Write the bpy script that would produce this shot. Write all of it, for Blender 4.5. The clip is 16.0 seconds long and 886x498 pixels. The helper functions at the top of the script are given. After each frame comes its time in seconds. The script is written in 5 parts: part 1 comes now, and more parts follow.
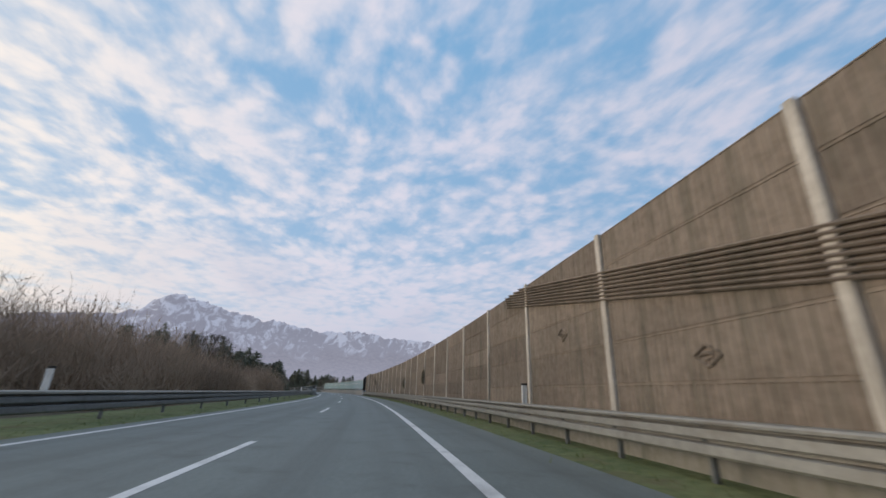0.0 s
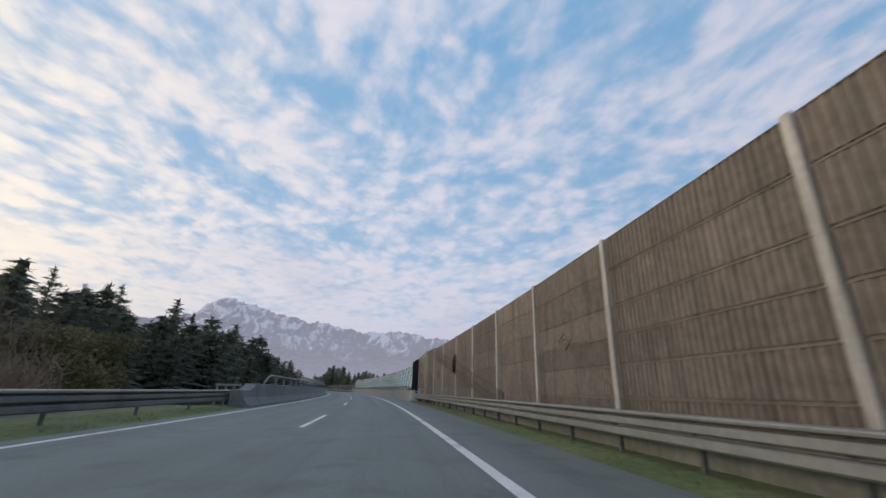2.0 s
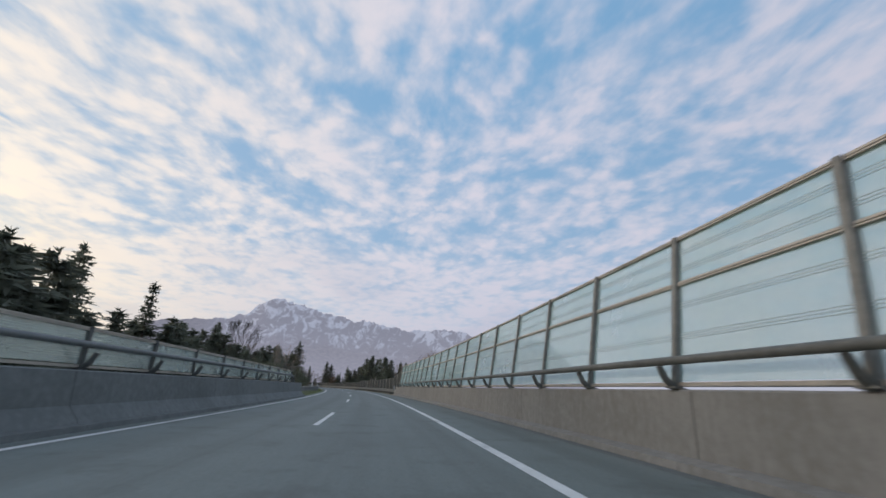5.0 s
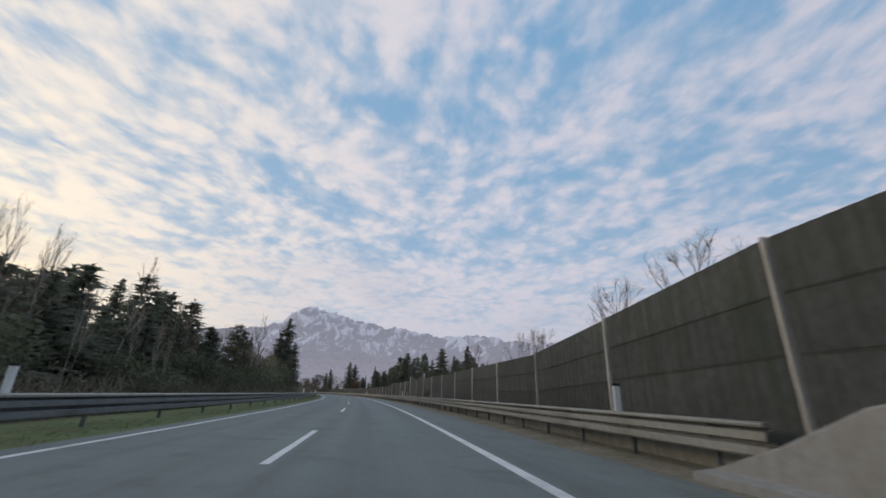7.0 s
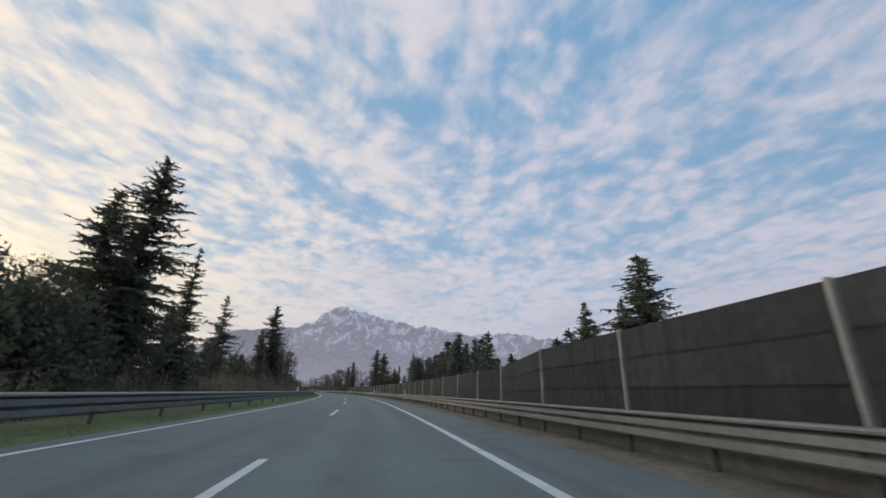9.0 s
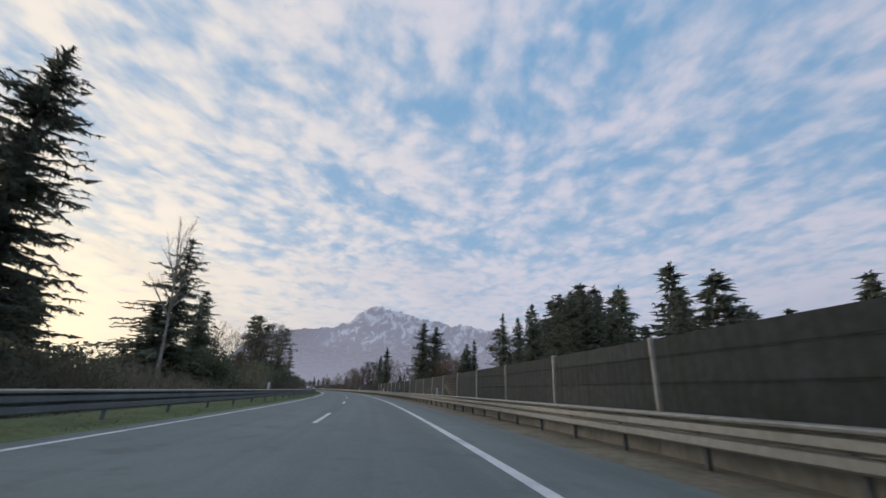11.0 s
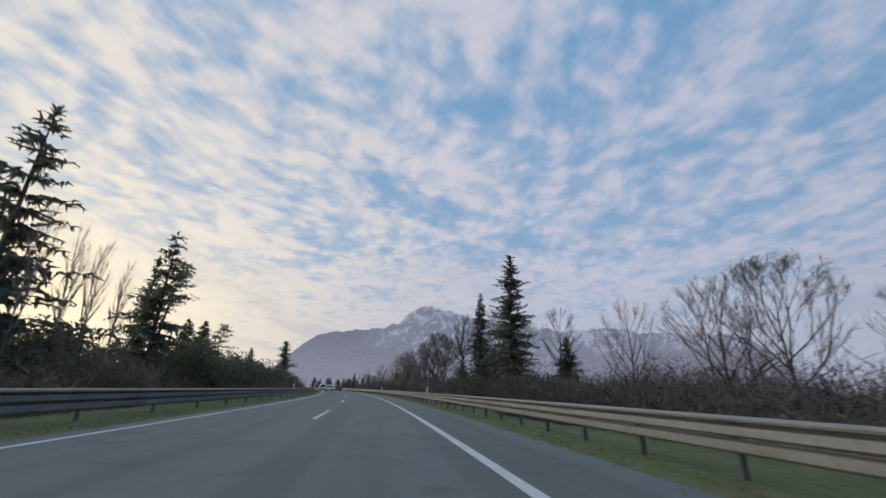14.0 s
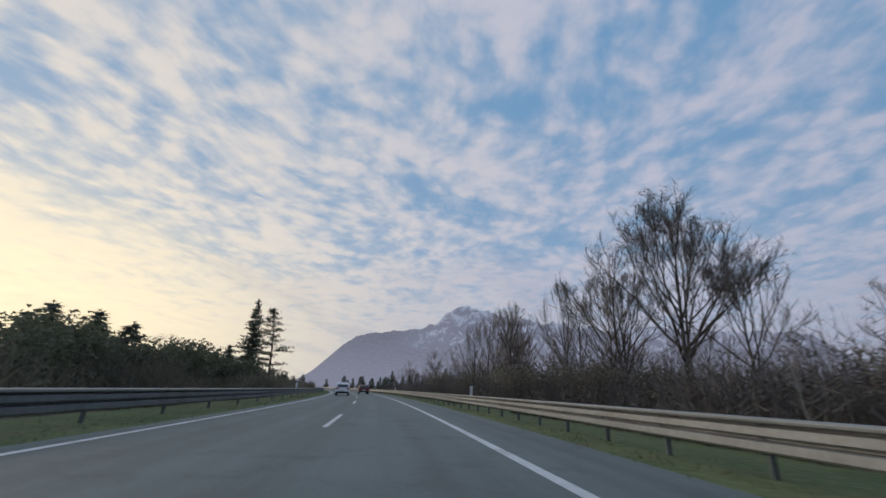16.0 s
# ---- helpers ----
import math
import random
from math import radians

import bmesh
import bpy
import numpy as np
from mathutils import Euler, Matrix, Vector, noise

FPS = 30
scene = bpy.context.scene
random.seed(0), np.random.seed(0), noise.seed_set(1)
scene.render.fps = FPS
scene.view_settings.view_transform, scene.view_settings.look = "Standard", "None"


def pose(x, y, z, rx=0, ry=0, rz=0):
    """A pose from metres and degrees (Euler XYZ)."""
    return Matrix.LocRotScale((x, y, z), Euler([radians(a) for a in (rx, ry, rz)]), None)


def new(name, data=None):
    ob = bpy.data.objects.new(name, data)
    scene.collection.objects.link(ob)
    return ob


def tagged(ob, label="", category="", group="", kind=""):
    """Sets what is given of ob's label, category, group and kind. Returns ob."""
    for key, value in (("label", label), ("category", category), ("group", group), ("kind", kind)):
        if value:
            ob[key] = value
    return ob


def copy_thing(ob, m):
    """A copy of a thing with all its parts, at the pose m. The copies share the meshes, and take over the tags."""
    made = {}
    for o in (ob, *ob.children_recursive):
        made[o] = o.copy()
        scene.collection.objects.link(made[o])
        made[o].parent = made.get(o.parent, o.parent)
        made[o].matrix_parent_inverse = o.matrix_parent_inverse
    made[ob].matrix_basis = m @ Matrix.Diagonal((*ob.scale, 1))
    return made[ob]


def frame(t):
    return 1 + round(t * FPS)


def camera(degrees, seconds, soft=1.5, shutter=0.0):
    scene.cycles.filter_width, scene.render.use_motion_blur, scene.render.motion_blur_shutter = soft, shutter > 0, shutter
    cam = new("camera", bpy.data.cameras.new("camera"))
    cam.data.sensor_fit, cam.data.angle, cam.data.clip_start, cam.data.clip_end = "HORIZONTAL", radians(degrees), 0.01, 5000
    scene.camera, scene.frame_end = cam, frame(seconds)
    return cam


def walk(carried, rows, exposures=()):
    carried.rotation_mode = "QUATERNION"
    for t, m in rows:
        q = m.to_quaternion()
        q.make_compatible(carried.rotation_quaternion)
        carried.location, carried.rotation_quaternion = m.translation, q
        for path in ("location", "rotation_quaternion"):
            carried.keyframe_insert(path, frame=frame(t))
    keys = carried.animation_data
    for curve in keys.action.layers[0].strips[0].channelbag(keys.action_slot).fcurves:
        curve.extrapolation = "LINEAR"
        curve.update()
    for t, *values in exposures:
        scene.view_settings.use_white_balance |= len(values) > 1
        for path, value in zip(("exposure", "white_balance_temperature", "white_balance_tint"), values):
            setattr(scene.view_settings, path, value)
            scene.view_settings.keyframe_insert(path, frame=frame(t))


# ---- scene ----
RADIUS = 752.0   # the carriageway bends left on one wide arc
EYE = 1.04
cos, sin, pi = math.cos, math.sin, math.pi


def on_road(s, d, z=0.0):
    """The place s metres along the arc, d metres right of the lane line, z up."""
    a = s / RADIUS
    return Vector((-RADIUS + (RADIUS + d) * cos(a), (RADIUS + d) * sin(a), z))


def standing(s, d, z=0.0, turn=0.0):
    """A pose there, y along the road and x to its right, turned by degrees."""
    return Matrix.Translation(on_road(s, d, z)) @ Matrix.Rotation(s / RADIUS + radians(turn), 4, "Z")


# ---- camera: seconds, metres along, metres right of the lane line, yaw off the road, pitch, roll ----
WALK = [
    (0.0, -0.09, 2.39, -7.98, 19.61, 1.76),
    (0.5, 16.05, 2.44, -7.91, 19.46, 1.61),
    (1.0, 31.76, 2.33, -7.45, 19.44, 1.90),
    (1.5, 47.56, 2.30, -7.23, 19.34, 2.02),
    (2.0, 63.05, 2.15, -7.04, 19.45, 1.81),
    (2.5, 78.34, 1.90, -6.90, 19.56, 1.94),
    (3.0, 93.60, 1.73, -7.14, 19.28, 2.06),
    (3.5, 108.62, 1.63, -7.56, 19.78, 1.83),
    (4.0, 123.60, 1.53, -7.66, 19.45, 1.94),
    (4.5, 138.46, 1.51, -7.72, 19.21, 2.00),
    (5.0, 153.32, 1.56, -7.73, 19.09, 2.00),
    (5.5, 168.18, 1.63, -7.73, 19.07, 1.95),
    (6.0, 183.03, 1.68, -7.75, 19.19, 1.89),
    (6.5, 197.89, 1.66, -7.82, 19.44, 1.82),
    (7.0, 212.69, 1.56, -7.96, 19.83, 1.75),
    (7.5, 227.47, 1.47, -8.02, 19.61, 1.82),
    (8.0, 242.18, 1.43, -8.14, 19.70, 1.81),
    (8.5, 256.97, 1.48, -8.27, 19.71, 1.93),
    (9.0, 272.15, 1.60, -8.37, 19.61, 1.63),
    (9.5, 286.99, 1.68, -8.37, 19.54, 1.51),
    (10.0, 301.83, 1.73, -8.26, 19.48, 1.55),
    (10.5, 316.68, 1.75, -8.11, 19.44, 1.69),
    (11.0, 331.52, 1.76, -8.01, 19.41, 1.83),
    (11.5, 346.36, 1.78, -8.04, 19.39, 1.88),
    (12.0, 361.12, 1.80, -8.18, 19.39, 1.85),
    (12.5, 375.90, 1.80, -8.15, 19.58, 1.92),
    (13.0, 390.79, 1.88, -8.16, 19.46, 1.82),
    (13.5, 405.45, 1.95, -8.19, 19.28, 1.58),
    (14.0, 420.36, 1.95, -7.96, 19.25, 1.71),
    (14.5, 434.43, 1.88, -7.79, 19.34, 1.90),
    (15.0, 449.10, 1.80, -7.48, 19.58, 1.99),
    (15.5, 463.33, 1.60, -7.33, 19.32, 1.90),
    (16.0, 477.37, 1.45, -7.09, 19.25, 1.91),
]
cam = camera(95.1, 16.0, soft=1.6, shutter=0.09)
rows = []
for t, s, d, yaw, pitch, roll in WALK:
    p = on_road(s, d, EYE)
    rows.append((t, pose(p.x, p.y, p.z, 90 + pitch, 0, math.degrees(s / RADIUS) + yaw) @ pose(0, 0, 0, 0, 0, roll)))
walk(cam, rows, [(0.0, 0.02, 5800, 10), (4.0, -0.04, 5800, 10), (7.5, -0.12, 5950, 10), (10.0, -0.16, 5800, 10), (12.5, -0.20, 5650, 10), (16.0, -0.46, 5500, 10)])

# ---- sky and sun ----
SUN_AZ, SUN_EL = radians(84), radians(8.0)     # left of the start's heading, low
sun_dir = Vector((-sin(SUN_AZ) * cos(SUN_EL), cos(SUN_AZ) * cos(SUN_EL), sin(SUN_EL)))


class Nodes:
    """A small writer of node trees."""

    def __init__(self, tree):
        self.tree = tree
        tree.nodes.clear()

    def add(self, kind, inputs=(), **props):
        n = self.tree.nodes.new(kind)
        for k, v in props.items():
            setattr(n, k, v)
        for k, v in dict(inputs).items():
            if isinstance(v, bpy.types.NodeSocket):
                self.tree.links.new(v, n.inputs[k])
            else:
                n.inputs[k].default_value = v
        return n

    def math(self, op, a, b=0.0, c=0.0, clamp=False):
        return self.add("ShaderNodeMath", {0: a, 1: b, 2: c}, operation=op, use_clamp=clamp).outputs[0]

    def vec(self, op, a, b=(0, 0, 0)):
        n = self.add("ShaderNodeVectorMath", {0: a, 1: b}, operation=op)
        return n.outputs["Value"] if op in ("DOT_PRODUCT", "LENGTH") else n.outputs[0]

    def ramp(self, x, lo, hi):
        return self.add("ShaderNodeMapRange", {0: x, 1: lo, 2: hi}, interpolation_type="SMOOTHSTEP").outputs[0]

    def mix(self, f, a, b):
        n = self.add("ShaderNodeMix", {0: f}, data_type="RGBA")
        for sock, v in ((n.inputs[6], a), (n.inputs[7], b)):
            if isinstance(v, bpy.types.NodeSocket):
                self.tree.links.new(v, sock)
            else:
                sock.default_value = (*v, 1)
        return n.outputs[2]

    def noise(self, at, scale, detail=4.0, rough=0.55, distort=0.0):
        return self.add("ShaderNodeTexNoise", {"Vector": at, "Scale": scale, "Detail": detail, "Roughness": rough,
                                               "Distortion": distort}).outputs[0]


world = bpy.data.worlds.new("sky")
scene.world = world
world.use_nodes = True
w = Nodes(world.node_tree)
way = w.add("ShaderNodeTexCoord").outputs["Generated"]
sky = w.add("ShaderNodeTexSky", sky_type="NISHITA", sun_disc=False, sun_elevation=SUN_EL,
            sun_rotation=-SUN_AZ, air_density=1.0, dust_density=0.6, ozone_density=2.0).outputs[0]
part_xyz = w.add("ShaderNodeSeparateXYZ", {0: way})
up = w.math("MAXIMUM", part_xyz.outputs[2], 0.0)
flat = w.math("ADD", up, 0.10)
deck = w.add("ShaderNodeCombineXYZ", {0: w.math("DIVIDE", part_xyz.outputs[0], flat), 1: w.math("DIVIDE", part_xyz.outputs[1], flat)}).outputs[0]
along, across = (-sin(radians(15)), cos(radians(15)), 0), (cos(radians(15)), sin(radians(15)), 0)
bent = w.vec("ADD", deck, w.vec("MULTIPLY", w.vec("SUBTRACT", w.add("ShaderNodeTexNoise", {"Vector": deck, "Scale": 0.9, "Detail": 2.0}).outputs[1], (0.5, 0.5, 0.5)), (0.3, 0.3, 0)))
lane = w.add("ShaderNodeCombineXYZ", {0: w.math("MULTIPLY", w.vec("DOT_PRODUCT", bent, along), 0.84), 1: w.vec("DOT_PRODUCT", bent, across)}).outputs[0]
puffs = w.noise(lane, 8.6, 3.0, 0.50, 0.0)
frayed = w.vec("ADD", lane, w.vec("MULTIPLY", w.vec("SUBTRACT", w.add("ShaderNodeTexNoise", {"Vector": lane, "Scale": 12.0, "Detail": 3.0}).outputs[1], (0.5, 0.5, 0.5)), (0.13, 0.13, 0)))
cells = w.math("SUBTRACT", 1.0, w.add("ShaderNodeTexVoronoi", {"Vector": frayed, "Scale": 11.5, "Smoothness": 0.6}, feature="SMOOTH_F1").outputs["Distance"])
fibres = w.noise(lane, 19.0, 3.0, 0.55, 0.15)
rolls = w.noise(lane, 2.5, 2.0, 0.5, 0.1)
banks = w.noise(w.vec("MULTIPLY", lane, (0.5, 1.0, 1.0)), 1.3, 2.0, 0.5, 0.2)
cover = w.math("MULTIPLY_ADD", rolls, 0.58, w.math("MULTIPLY_ADD", puffs, 0.40, w.math("MULTIPLY_ADD", cells, 0.26, w.math("MULTIPLY", fibres, 0.20))))
toward = w.math("MAXIMUM", w.vec("DOT_PRODUCT", way, tuple(sun_dir)), 0.0)
near_sun = w.math("POWER", toward, 2.9)
low = w.ramp(up, 0.42, 0.02)
cover = w.math("ADD", cover, w.math("MULTIPLY_ADD", low, 0.14, w.math("MULTIPLY", near_sun, 0.03)))
cloud = w.math("MULTIPLY", w.ramp(cover, 0.535, 0.965), 0.97)
thick = w.ramp(cover, 0.76, 0.98)
sky_tone = w.mix(w.ramp(up, 0.05, 0.80), (0.48, 0.615, 0.745), (0.30, 0.525, 0.74))
blue = w.mix(0.25, sky_tone, w.vec("MULTIPLY", sky, (0.10, 0.10, 0.10)))
blue = w.mix(w.math("MULTIPLY", near_sun, 0.40), blue, (0.74, 0.73, 0.70))
lit = w.mix(w.math("POWER", toward, 1.9), (0.80, 0.715, 0.715), (1.34, 1.08, 0.76))
lit = w.mix(w.math("MULTIPLY", thick, 0.35), lit, w.mix(near_sun, (0.67, 0.625, 0.68), (1.10, 0.94, 0.70)))
base_sky = w.mix(cloud, blue, lit)
haze = w.mix(w.math("POWER", toward, 3.7), (0.58, 0.555, 0.595), (1.45, 1.12, 0.64))
base_sky = w.mix(w.math("MULTIPLY", w.ramp(up, 0.36, 0.03), w.math("MULTIPLY_ADD", cloud, 0.20, 0.58)), base_sky, haze)
grey_bank = w.math("MULTIPLY", w.ramp(banks, 0.50, 0.68), w.math("MULTIPLY", w.ramp(up, 0.45, 0.08), 0.50))
base_sky = w.mix(grey_bank, base_sky, w.mix(near_sun, (0.55, 0.53, 0.585), (0.74, 0.66, 0.56)))
glow = w.math("MULTIPLY", w.math("POWER", toward, 9.0), w.math("MULTIPLY", w.ramp(up, 0.50, 0.03), w.math("MULTIPLY_ADD", puffs, 0.7, 0.45)))
base_sky = w.mix(glow, base_sky, (1.95, 1.48, 0.78))
away = w.ramp(w.vec("DOT_PRODUCT", way, tuple(sun_dir)), 0.25, -0.75)
base_sky = w.mix(w.math("MULTIPLY", away, 0.22), base_sky, w.vec("MULTIPLY", base_sky, (0.35, 0.45, 0.55)))
w.add("ShaderNodeOutputWorld", {0: w.add("ShaderNodeBackground", {0: base_sky, 1: 1.0}).outputs[0]})

sun = new("sun", bpy.data.lights.new("sun", "SUN"))
sun.data.energy, sun.data.angle, sun.data.color = 1.5, radians(24), (1.0, 0.80, 0.60)
sun.rotation_euler = (-sun_dir).to_track_quat("-Z", "Y").to_euler()
scene.view_settings.exposure = 0.0


# ---- materials ----
def surface(name, a, b, rough=0.8, grain=6.0, stain=0.5, bump=0.3, metal=0.0, dirt=None, streaks=False, random_tint=0.0, spec=0.4, island=False, thin=0.0, wheels=False):
    """A procedural surface: colours a and b mottled at two scales, with fine relief. dirt: a colour of stains; streaks: they run down."""
    m = bpy.data.materials.new(name)
    m.use_nodes = True
    k = Nodes(m.node_tree)
    at = k.add("ShaderNodeTexCoord").outputs["Object"]
    world_at = k.add("ShaderNodeNewGeometry")
    place = world_at.outputs["Position"]
    fine = k.noise(place, grain, 6.0, 0.65)
    broad = k.noise(place, stain, 4.0, 0.6)
    mixf = k.math("MULTIPLY_ADD", fine, 0.55, k.math("MULTIPLY", broad, 0.45))
    col = k.mix(k.ramp(mixf, 0.36, 0.64), a, b)
    if dirt:
        run = place
        if streaks:
            run = k.vec("MULTIPLY", place, (1.0, 1.0, 0.12))
            thin_run = k.noise(k.vec("MULTIPLY", place, (1.0, 1.0, 0.06)), 9.0, 3.0, 0.6)
            col = k.mix(k.math("MULTIPLY", k.ramp(thin_run, 0.45, 0.70), 0.55 * streaks), col, dirt)
        grime = k.noise(run, 2.2 if streaks else 0.9, 5.0, 0.62)
        col = k.mix(k.math("MULTIPLY", k.ramp(grime, 0.50, 0.72), 0.75 * (streaks or 1.0)), col, dirt)
    if wheels:    # wear and oil along the lanes, across the arc's radius
        xyz = k.add("ShaderNodeSeparateXYZ", {0: place})
        out = k.math("SQRT", k.math("ADD", k.math("POWER", k.math("ADD", xyz.outputs[0], RADIUS), 2.0), k.math("POWER", xyz.outputs[1], 2.0)))
        lane_at = k.add("ShaderNodeCombineXYZ", {0: k.math("SUBTRACT", out, RADIUS), 1: k.math("MULTIPLY", k.math("ARCTAN2", xyz.outputs[1], k.math("ADD", xyz.outputs[0], RADIUS)), RADIUS * 0.012)}).outputs[0]
        wear = k.noise(lane_at, 1.1, 3.0, 0.55)
        col = k.mix(k.math("MULTIPLY", k.ramp(wear, 0.40, 0.68), 0.5), col, wheels)
    if random_tint:
        rnd = world_at.outputs["Random Per Island"] if island else k.add("ShaderNodeObjectInfo").outputs["Random"]
        f = k.math("MULTIPLY_ADD", rnd, 2 * random_tint, 1 - random_tint)
        col = k.vec("MULTIPLY", col, k.add("ShaderNodeCombineXYZ", {0: f, 1: f, 2: f}).outputs[0])
    b_node = k.add("ShaderNodeBump", {"Strength": bump, "Distance": 0.02, "Height": fine}).outputs[0]
    rough_v = k.math("MULTIPLY_ADD", broad, 0.2, rough - 0.1, clamp=True)
    bsdf = k.add("ShaderNodeBsdfPrincipled", {"Base Color": col, "Roughness": rough_v, "Metallic": metal, "Normal": b_node, "Specular IOR Level": spec})
    face = bsdf.outputs[0]
    if thin:    # leaves and needles let some light through
        face = k.add("ShaderNodeMixShader", {0: thin, 1: face, 2: k.add("ShaderNodeBsdfTranslucent", {0: col}).outputs[0]}).outputs[0]
    k.add("ShaderNodeOutputMaterial", {0: face})
    return m


ASPHALT = surface("asphalt", (0.140, 0.162, 0.151), (0.188, 0.214, 0.201), 0.72, 14.0, 0.25, 0.25, dirt=(0.112, 0.122, 0.113), wheels=(0.100, 0.108, 0.100))
PAINT = surface("road_paint", (0.62, 0.62, 0.60), (0.78, 0.78, 0.76), 0.6, 20.0, 1.2, 0.2, dirt=(0.35, 0.35, 0.34))
STEEL = surface("galvanised_steel", (0.262, 0.256, 0.230), (0.355, 0.347, 0.314), 0.5, 9.0, 0.7, 0.1, metal=0.35, dirt=(0.22, 0.20, 0.17))
# dull steel, dark enough to hold the shade on the left barrier's faces
STEEL_DARK = surface("dull_shaded_steel", (0.135, 0.145, 0.147), (0.20, 0.212, 0.214), 0.55, 9.0, 0.7, 0.1, metal=0.4, dirt=(0.10, 0.10, 0.10))
TIMBER = surface("brown_wall_panel", (0.170, 0.137, 0.107), (0.255, 0.212, 0.169), 0.9, 5.0, 0.45, 0.5, dirt=(0.080, 0.080, 0.058), streaks=0.74, random_tint=0.17)
POST = surface("concrete_post", (0.46, 0.42, 0.36), (0.60, 0.56, 0.49), 0.85, 8.0, 0.8, 0.3, dirt=(0.22, 0.20, 0.16), streaks=True)
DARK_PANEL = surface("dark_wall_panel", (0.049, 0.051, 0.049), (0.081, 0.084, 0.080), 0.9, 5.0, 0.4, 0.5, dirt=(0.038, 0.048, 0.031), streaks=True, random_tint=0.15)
DARKER_PANEL = surface("darker_wall_panel", (0.036, 0.039, 0.038), (0.060, 0.064, 0.062), 0.9, 5.0, 0.4, 0.5, dirt=(0.028, 0.038, 0.024), streaks=True, random_tint=0.15)
CONCRETE = surface("pale_concrete", (0.258, 0.245, 0.222), (0.34, 0.325, 0.298), 0.85, 6.0, 0.4, 0.3, dirt=(0.20, 0.19, 0.16), streaks=0.5)
# darker than the pale concrete: the left parapet's shade is in the colour
CONCRETE_DIM = surface("shade_toned_concrete", (0.130, 0.140, 0.136), (0.190, 0.201, 0.196), 0.85, 6.0, 0.4, 0.3, dirt=(0.115, 0.122, 0.118))
GRASS = surface("verge_grass", (0.088, 0.120, 0.042), (0.185, 0.205, 0.085), 0.95, 4.0, 0.35, 0.8, dirt=(0.14, 0.115, 0.06))
BLADES = surface("grass_blades", (0.102, 0.138, 0.046), (0.205, 0.232, 0.092), 0.9, 4.0, 0.35, 0.0, random_tint=0.2, spec=0.2, thin=0.5)
SOIL = surface("forest_floor", (0.11, 0.092, 0.064), (0.19, 0.160, 0.108), 0.95, 2.0, 0.1, 0.8, dirt=(0.05, 0.06, 0.025))
BARK = surface("dark_bark", (0.055, 0.045, 0.036), (0.11, 0.09, 0.07), 0.95, 6.0, 0.8, 0.6)
BIRCH = surface("pale_bark", (0.22, 0.20, 0.17), (0.36, 0.33, 0.29), 0.9, 6.0, 1.5, 0.4, dirt=(0.08, 0.07, 0.06))
TWIG = surface("brown_twigs", (0.235, 0.182, 0.132), (0.385, 0.295, 0.215), 0.95, 1.0, 0.12, 0.0, random_tint=0.25)
FINE_TWIG = surface("fine_grey_twigs", (0.125, 0.113, 0.108), (0.20, 0.182, 0.172), 0.9, 1.0, 0.12, 0.0, random_tint=0.25)
GREY_TWIG = surface("grey_twigs", (0.115, 0.100, 0.088), (0.19, 0.165, 0.143), 0.95, 1.0, 0.12, 0.0, random_tint=0.25)
NEEDLE = surface("spruce_needles", (0.105, 0.120, 0.088), (0.172, 0.188, 0.138), 0.62, 2.0, 0.3, 0.0, random_tint=0.3, spec=0.55, thin=0.48)
PINE = surface("pine_needles", (0.105, 0.114, 0.072), (0.172, 0.180, 0.110), 0.62, 2.0, 0.3, 0.0, random_tint=0.25, spec=0.55, thin=0.48)
LEAF = surface("brown_leaves", (0.12, 0.078, 0.040), (0.21, 0.14, 0.070), 0.9, 2.0, 0.3, 0.0, random_tint=0.3, spec=0.2, thin=0.35)
WHITE = surface("white_plastic", (0.66, 0.66, 0.64), (0.76, 0.76, 0.74), 0.5, 12.0, 3.0, 0.05, dirt=(0.45, 0.44, 0.40))
BLACK = surface("black_plastic", (0.015, 0.015, 0.016), (0.03, 0.03, 0.03), 0.5, 12.0, 3.0, 0.05)


def glass(name, tint, rough, clear):
    m = bpy.data.materials.new(name)
    m.use_nodes = True
    k = Nodes(m.node_tree)
    place = k.add("ShaderNodeNewGeometry").outputs["Position"]
    dust = k.noise(place, 0.7, 5.0, 0.6)
    body = k.add("ShaderNodeBsdfDiffuse", {0: (*tint, 1)}).outputs[0]
    trans = k.add("ShaderNodeBsdfTranslucent", {0: (*tint, 1)}).outputs[0]
    milky = k.add("ShaderNodeMixShader", {0: 0.5, 1: body, 2: trans}).outputs[0]
    see = k.add("ShaderNodeBsdfTransparent", {0: (0.95, 0.99, 0.985, 1)}).outputs[0]
    gloss = k.add("ShaderNodeBsdfGlossy", {0: (1, 1, 1, 1), "Roughness": rough}).outputs[0]
    f = k.math("MULTIPLY_ADD", dust, 0.35, 1 - clear - 0.17, clamp=True)
    a = k.add("ShaderNodeMixShader", {0: f, 1: see, 2: milky}).outputs[0]
    k.add("ShaderNodeOutputMaterial", {0: k.add("ShaderNodeMixShader", {0: 0.07, 1: a, 2: gloss}).outputs[0]})
    return m


PANE = glass("dusty_glass", (0.62, 0.79, 0.755), 0.08, 0.62)
PANE_CLEAR = glass("clear_glass", (0.72, 0.83, 0.83), 0.08, 0.74)


# ---- mesh helpers ----
def mesh_of(name, verts, faces, material, smooth=False):
    me = bpy.data.meshes.new(name)
    me.from_pydata([tuple(v) for v in verts], [], faces)
    me.materials.append(material)
    if smooth:
        me.polygons.foreach_set("use_smooth", [True] * len(me.polygons))
    me.update()
    return me


